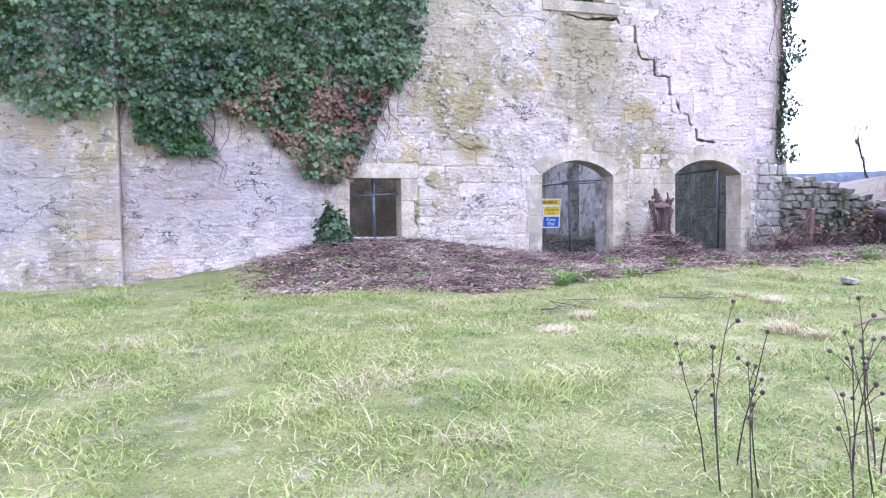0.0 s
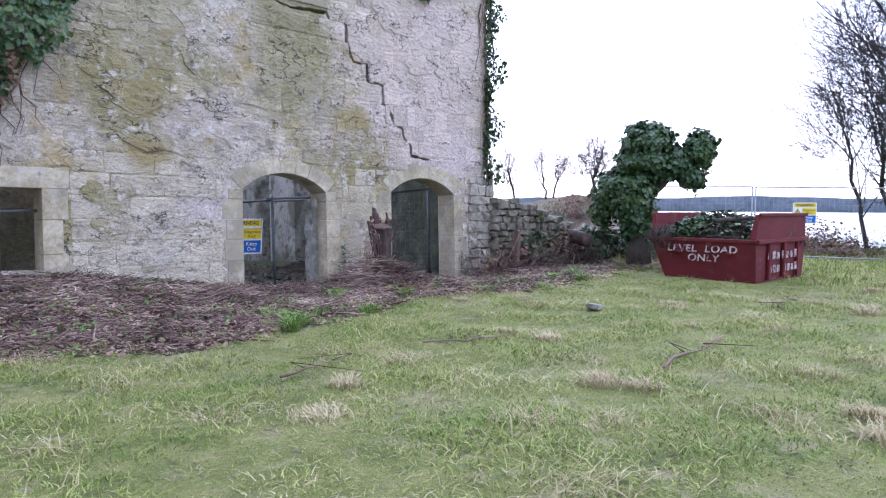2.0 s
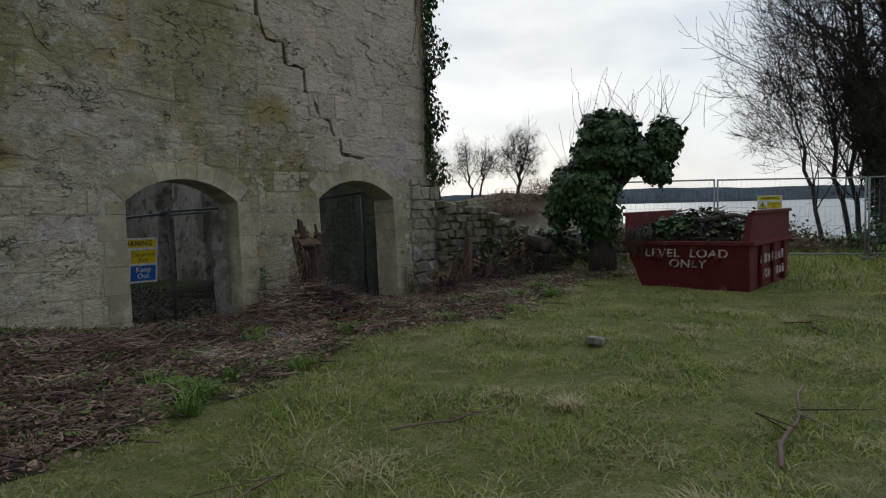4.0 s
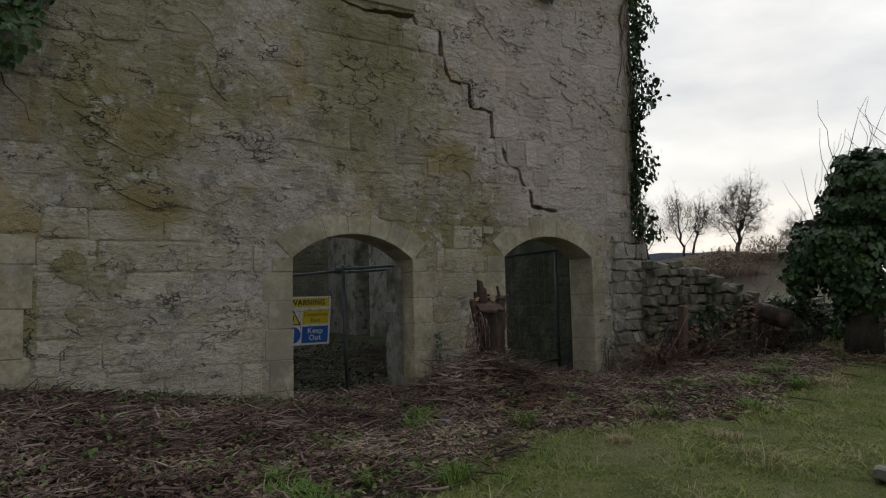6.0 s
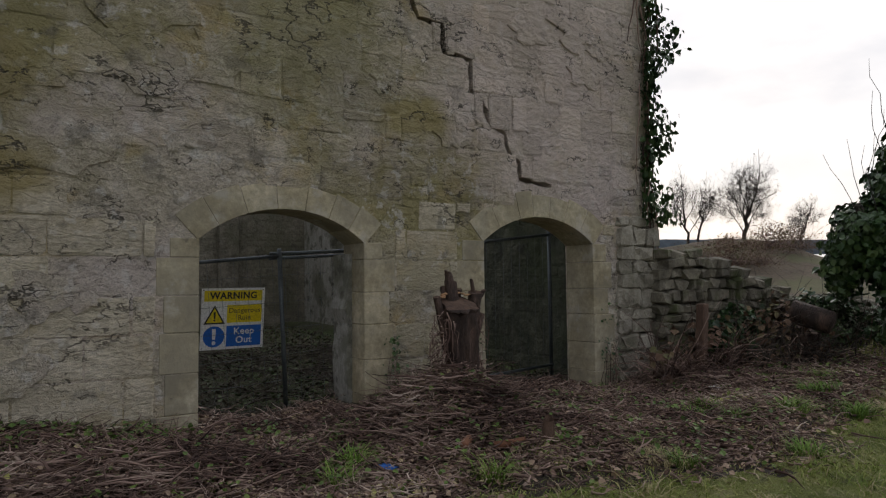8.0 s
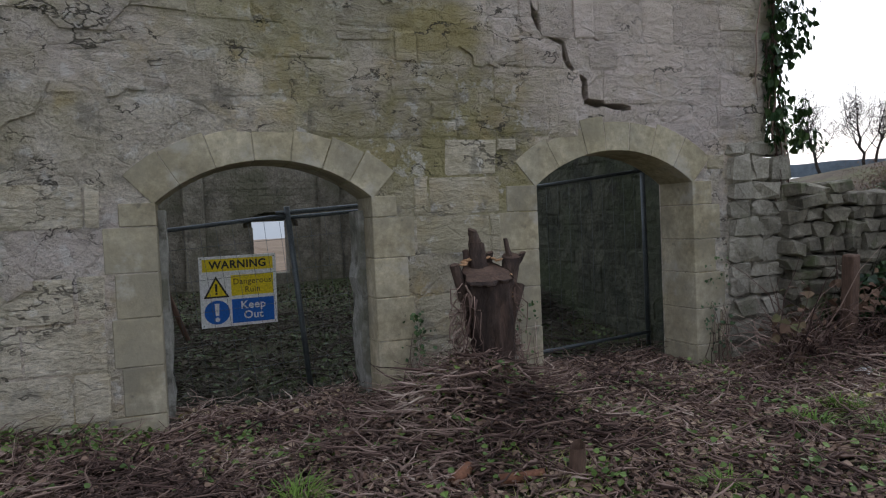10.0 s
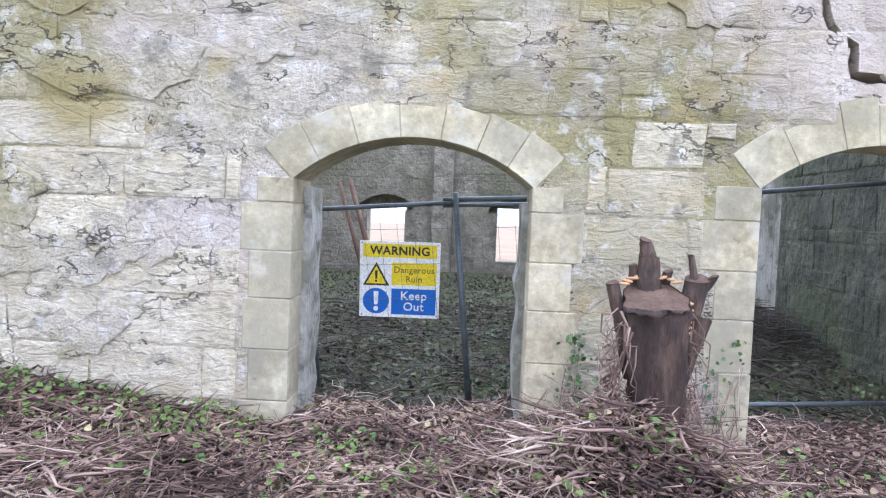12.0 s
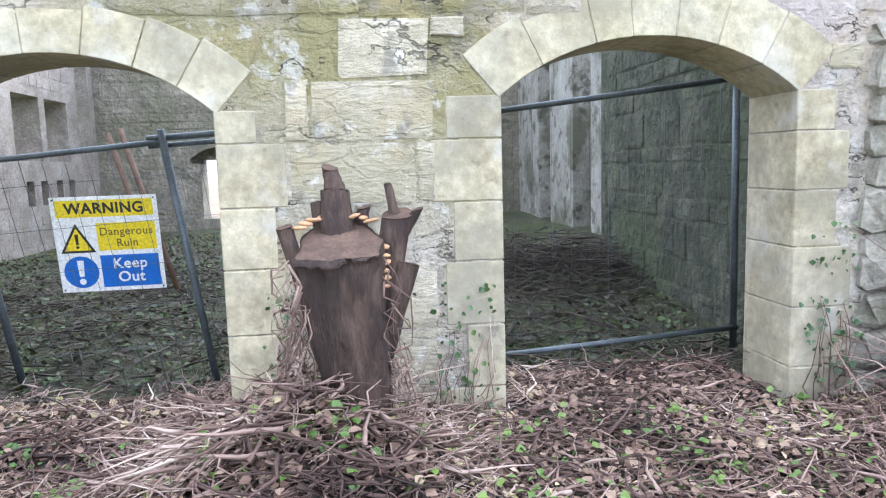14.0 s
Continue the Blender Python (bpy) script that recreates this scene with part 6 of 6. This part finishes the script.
def arch_block(a, z):
    """The half-open stretch of x that an arch with its dressed ring takes up at the height z."""
    cx, cz, r, half = arc(*a)
    if z < a[2]:
        return a[0] - 0.37, a[1] + 0.37
    ro = r + RING + 0.03
    if z > cz + ro:
        return None
    w = math.sqrt(max(0, ro * ro - (z - cz) ** 2))
    w = min(w, (a[1] - a[0]) / 2 + 0.30)
    return cx - w, cx + w


def crack_x(z):
    best = None
    for (x0, z0), (x1, z1) in zip(CRACK, CRACK[1:]):
        if min(z0, z1) - 1e-6 <= z <= max(z0, z1) + 1e-6 and abs(z1 - z0) > 0.05:
            best = x0 + (x1 - x0) * (z - z0) / (z1 - z0)
    return best


def stone(x0, x1, z0, z1, yf, rng):
    """A weathered stone face with chamfered, uneven edges: an eight-sided front on a wider base."""
    w, h = x1 - x0, z1 - z0
    c = min(w, h) * rng.uniform(0.03, 0.09)
    base = [(x0 + c, z0), (x1 - c, z0), (x1, z0 + c), (x1, z1 - c), (x1 - c, z1), (x0 + c, z1), (x0, z1 - c), (x0, z0 + c)]
    j = 0.011
    base = [(x + rng.uniform(-j, j), z + rng.uniform(-j, j)) for x, z in base]
    cx, cz = (x0 + x1) / 2, (z0 + z1) / 2
    pr = rng.uniform(0.0, 0.010) + (0.008 if rng.random() < 0.12 else 0)
    v = [(x, yf + 0.03, z) for x, z in base]
    v += [(x + (cx - x) * 0.012, yf - pr * 0.8, z + (cz - z) * 0.03) for x, z in base]
    v += [(x + (cx - x) * 0.14, yf - pr - rng.uniform(0, 0.006), z + (cz - z) * 0.2) for x, z in base]
    f = []
    for r in (0, 8):
        f += [(r + i, r + (i + 1) % 8, r + 8 + (i + 1) % 8, r + 8 + i) for i in range(8)]
    f.append(tuple(range(16, 24)))
    return v, f


rng = random.Random(401)
far_v, far_f, near = [], [], 0
for z0, z1 in zip(COURSES, COURSES[1:]):
    zm = (z0 + z1) / 2
    holes = [b for b in (arch_block(A1, zm), arch_block(A2, zm)) if b]
    if z1 > SQ[2] - 0.2 and z0 < 2.48:
        holes.append((SQ[0] - 0.32, SQ[1] + 0.36))
    if z1 > 5.7:
        holes.append((7.48, 9.32) if z0 < 5.99 else (UP[0] - 0.28, UP[1] + 0.32))
    cxx = crack_x(zm)
    if cxx:
        holes.append((cxx - 0.04, cxx + 0.04))
    x = -0.70 + rng.uniform(0, 0.2)
    xend = 12.9 if z0 < 2.6 else 13.35
    while x < xend:
        w = rng.uniform(0.35, 1.15) if z0 < 2.6 else rng.uniform(0.2, 0.7)
        pieces = [(x, min(x + w, xend))]
        for h0, h1 in holes:
            pieces = [q for a, b in pieces for q in ((a, min(b, h0)), (max(a, h1), b)) if q[1] - q[0] > 0.07]
        for a, b in pieces:
            rows = [(z0, z1)]
            if b - a < 0.5 and rng.random() < 0.3 and z0 > 2.4:
                zs = z0 + (z1 - z0) * rng.uniform(0.35, 0.65)
                rows = [(z0, zs), (zs, z1)]
            for r0, r1 in rows:
                if rng.random() < (0.30 if z0 > 2.4 else 0.08):
                    continue
                v, f = stone(a + 0.005, b - 0.005, r0 + 0.005, r1 - 0.005, WY, rng)
                if a > 4.6 and r0 < 4.6 and near < 300:
                    part("wall_stone", raw("wall_stone", v, f, M_ASHLAR if r1 < 2.85 else M_STONE), None, front)
                    near += 1
                else:
                    k = len(far_v)
                    far_v += v
                    far_f += [tuple(i + k for i in q) for q in f]
        x += w
for z0, z1 in zip(COURSES, COURSES[1:]):
    x = -6.4 + rng.uniform(0, 0.3)
    while x < -0.8:
        w = min(rng.uniform(0.35, 1.1), -0.76 - x)
        if w > 0.1:
            v, f = stone(x + 0.006, x + w - 0.006, z0 + 0.006, z1 - 0.006, WY - 0.22, rng)
            k = len(far_v)
            far_v += v
            far_f += [tuple(i + k for i in q) for q in f]
        x += w


def harling(x, z, r, rng):
    """A ragged plate of old harling left standing on the wall face."""
    n = 18
    ph = rng.uniform(0, 50)
    wide = rng.uniform(1.0, 1.9)
    ring = []
    for i in range(n):
        a = 2 * math.pi * i / n
        k = r * (0.85 + 0.7 * noise.noise((1.4 * math.cos(a) + ph, 1.4 * math.sin(a), 3.0))) * rng.uniform(0.86, 1.1)
        ring.append((x + wide * k * math.cos(a), z + k * math.sin(a)))
    out = rng.uniform(0.020, 0.030)
    v = [(a, WY + 0.01, b) for a, b in ring]
    v += [(x + (a - x) * 0.97, WY - out * 0.85, z + (b - z) * 0.97) for a, b in ring]
    v += [(x + (a - x) * 0.75, WY - out, z + (b - z) * 0.75) for a, b in ring]
    f = [(q + i, q + (i + 1) % n, q + n + (i + 1) % n, q + n + i) for q in (0, n) for i in range(n)]
    return v, f + [tuple(range(2 * n, 3 * n))]


rng = random.Random(431)
made = 0
while made < 120:
    x, z, r = rng.uniform(-0.2, 13.0), rng.uniform(2.95, 7.6), rng.uniform(0.12, 0.42)
    if made >= 95:
        x, z, r = rng.choice((rng.uniform(4.9, 6.8), rng.uniform(-0.3, 2.6))), rng.uniform(0.9, 2.4), rng.uniform(0.10, 0.24)
    e = 1.9 * r
    blocks = [(A1[0] - 0.5, A1[1] + 0.5, -1, A1[3] + 0.36), (A2[0] - 0.5, A2[1] + 0.5, -1, A2[3] + 0.36), (SQ[0] - 0.4, SQ[1] + 0.4, 0, 2.55), (7.4, 9.4, 5.7, 9)]
    if any(a - e < x < b + e and c - r * 1.3 < z < d + r * 1.3 for a, b, c, d in blocks):
        continue
    if any(abs(x - a) < e + 0.1 and abs(z - b) < r * 1.3 + 0.15 for a, b in CRACK + CRACK_2) or x + e > 13.3:
        continue
    v, f = harling(x, z, r, rng)
    part("harling_patch", raw("harling_patch", v, f, M_WALL, False), None, front)
    made += 1
part("wall_stones", raw("wall_stones", far_v, far_f, M_STONE_FAR), None, front, "", "stuff")


def inner_stones(parent, place, u0, u1, z0, z1, holes, mat, seed, limit, size=(0.25, 0.65)):
    rng = random.Random(seed)
    z, n = z0, 0
    v_all, f_all = [], []
    while z < z1:
        h = rng.uniform(0.16, 0.42)
        u = u0 + rng.uniform(0, 0.2)
        while u < u1 - 0.1:
            w = min(rng.uniform(*size), u1 - u)
            if not any(a < u + w and u < b and c < z + h and z < d for a, b, c, d in holes):
                v, f = stone(u + 0.01, u + w - 0.01, z + 0.01, z + h - 0.01, 0.0, rng)
                v = [place(a, b * 0.9, c) for a, b, c in v]
                if n < limit:
                    part("inner_stone", raw("inner_stone", v, f, mat), None, parent)
                else:
                    k = len(v_all)
                    v_all += v
                    f_all += [tuple(i + k for i in q) for q in f]
                n += 1
            u += w
        z += h
    if v_all:
        part("inner_stones", raw("inner_stones", v_all, f_all, mat), None, parent, "", "stuff")


inner_stones(right_w, lambda u, d, z: (13.0 + d, u, z), 13.8, 18.15, -0.2, 4.2, [], M_GREENSTONE, 501, 230)
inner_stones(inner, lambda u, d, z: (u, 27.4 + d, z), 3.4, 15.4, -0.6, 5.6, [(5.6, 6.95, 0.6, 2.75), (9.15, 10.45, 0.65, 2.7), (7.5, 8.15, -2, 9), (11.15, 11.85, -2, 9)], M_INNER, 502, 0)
inner_stones(side_w, lambda u, d, z: (3.3 - d, u, z), 13.9, 27.2, -0.6, 5.4, [(23.3, 25.9, 2.2, 3.7), (23.6, 26.0, 1.3, 2.0), (26.3, 27.2, 1.9, 5.1)], M_SIDE, 503, 0)
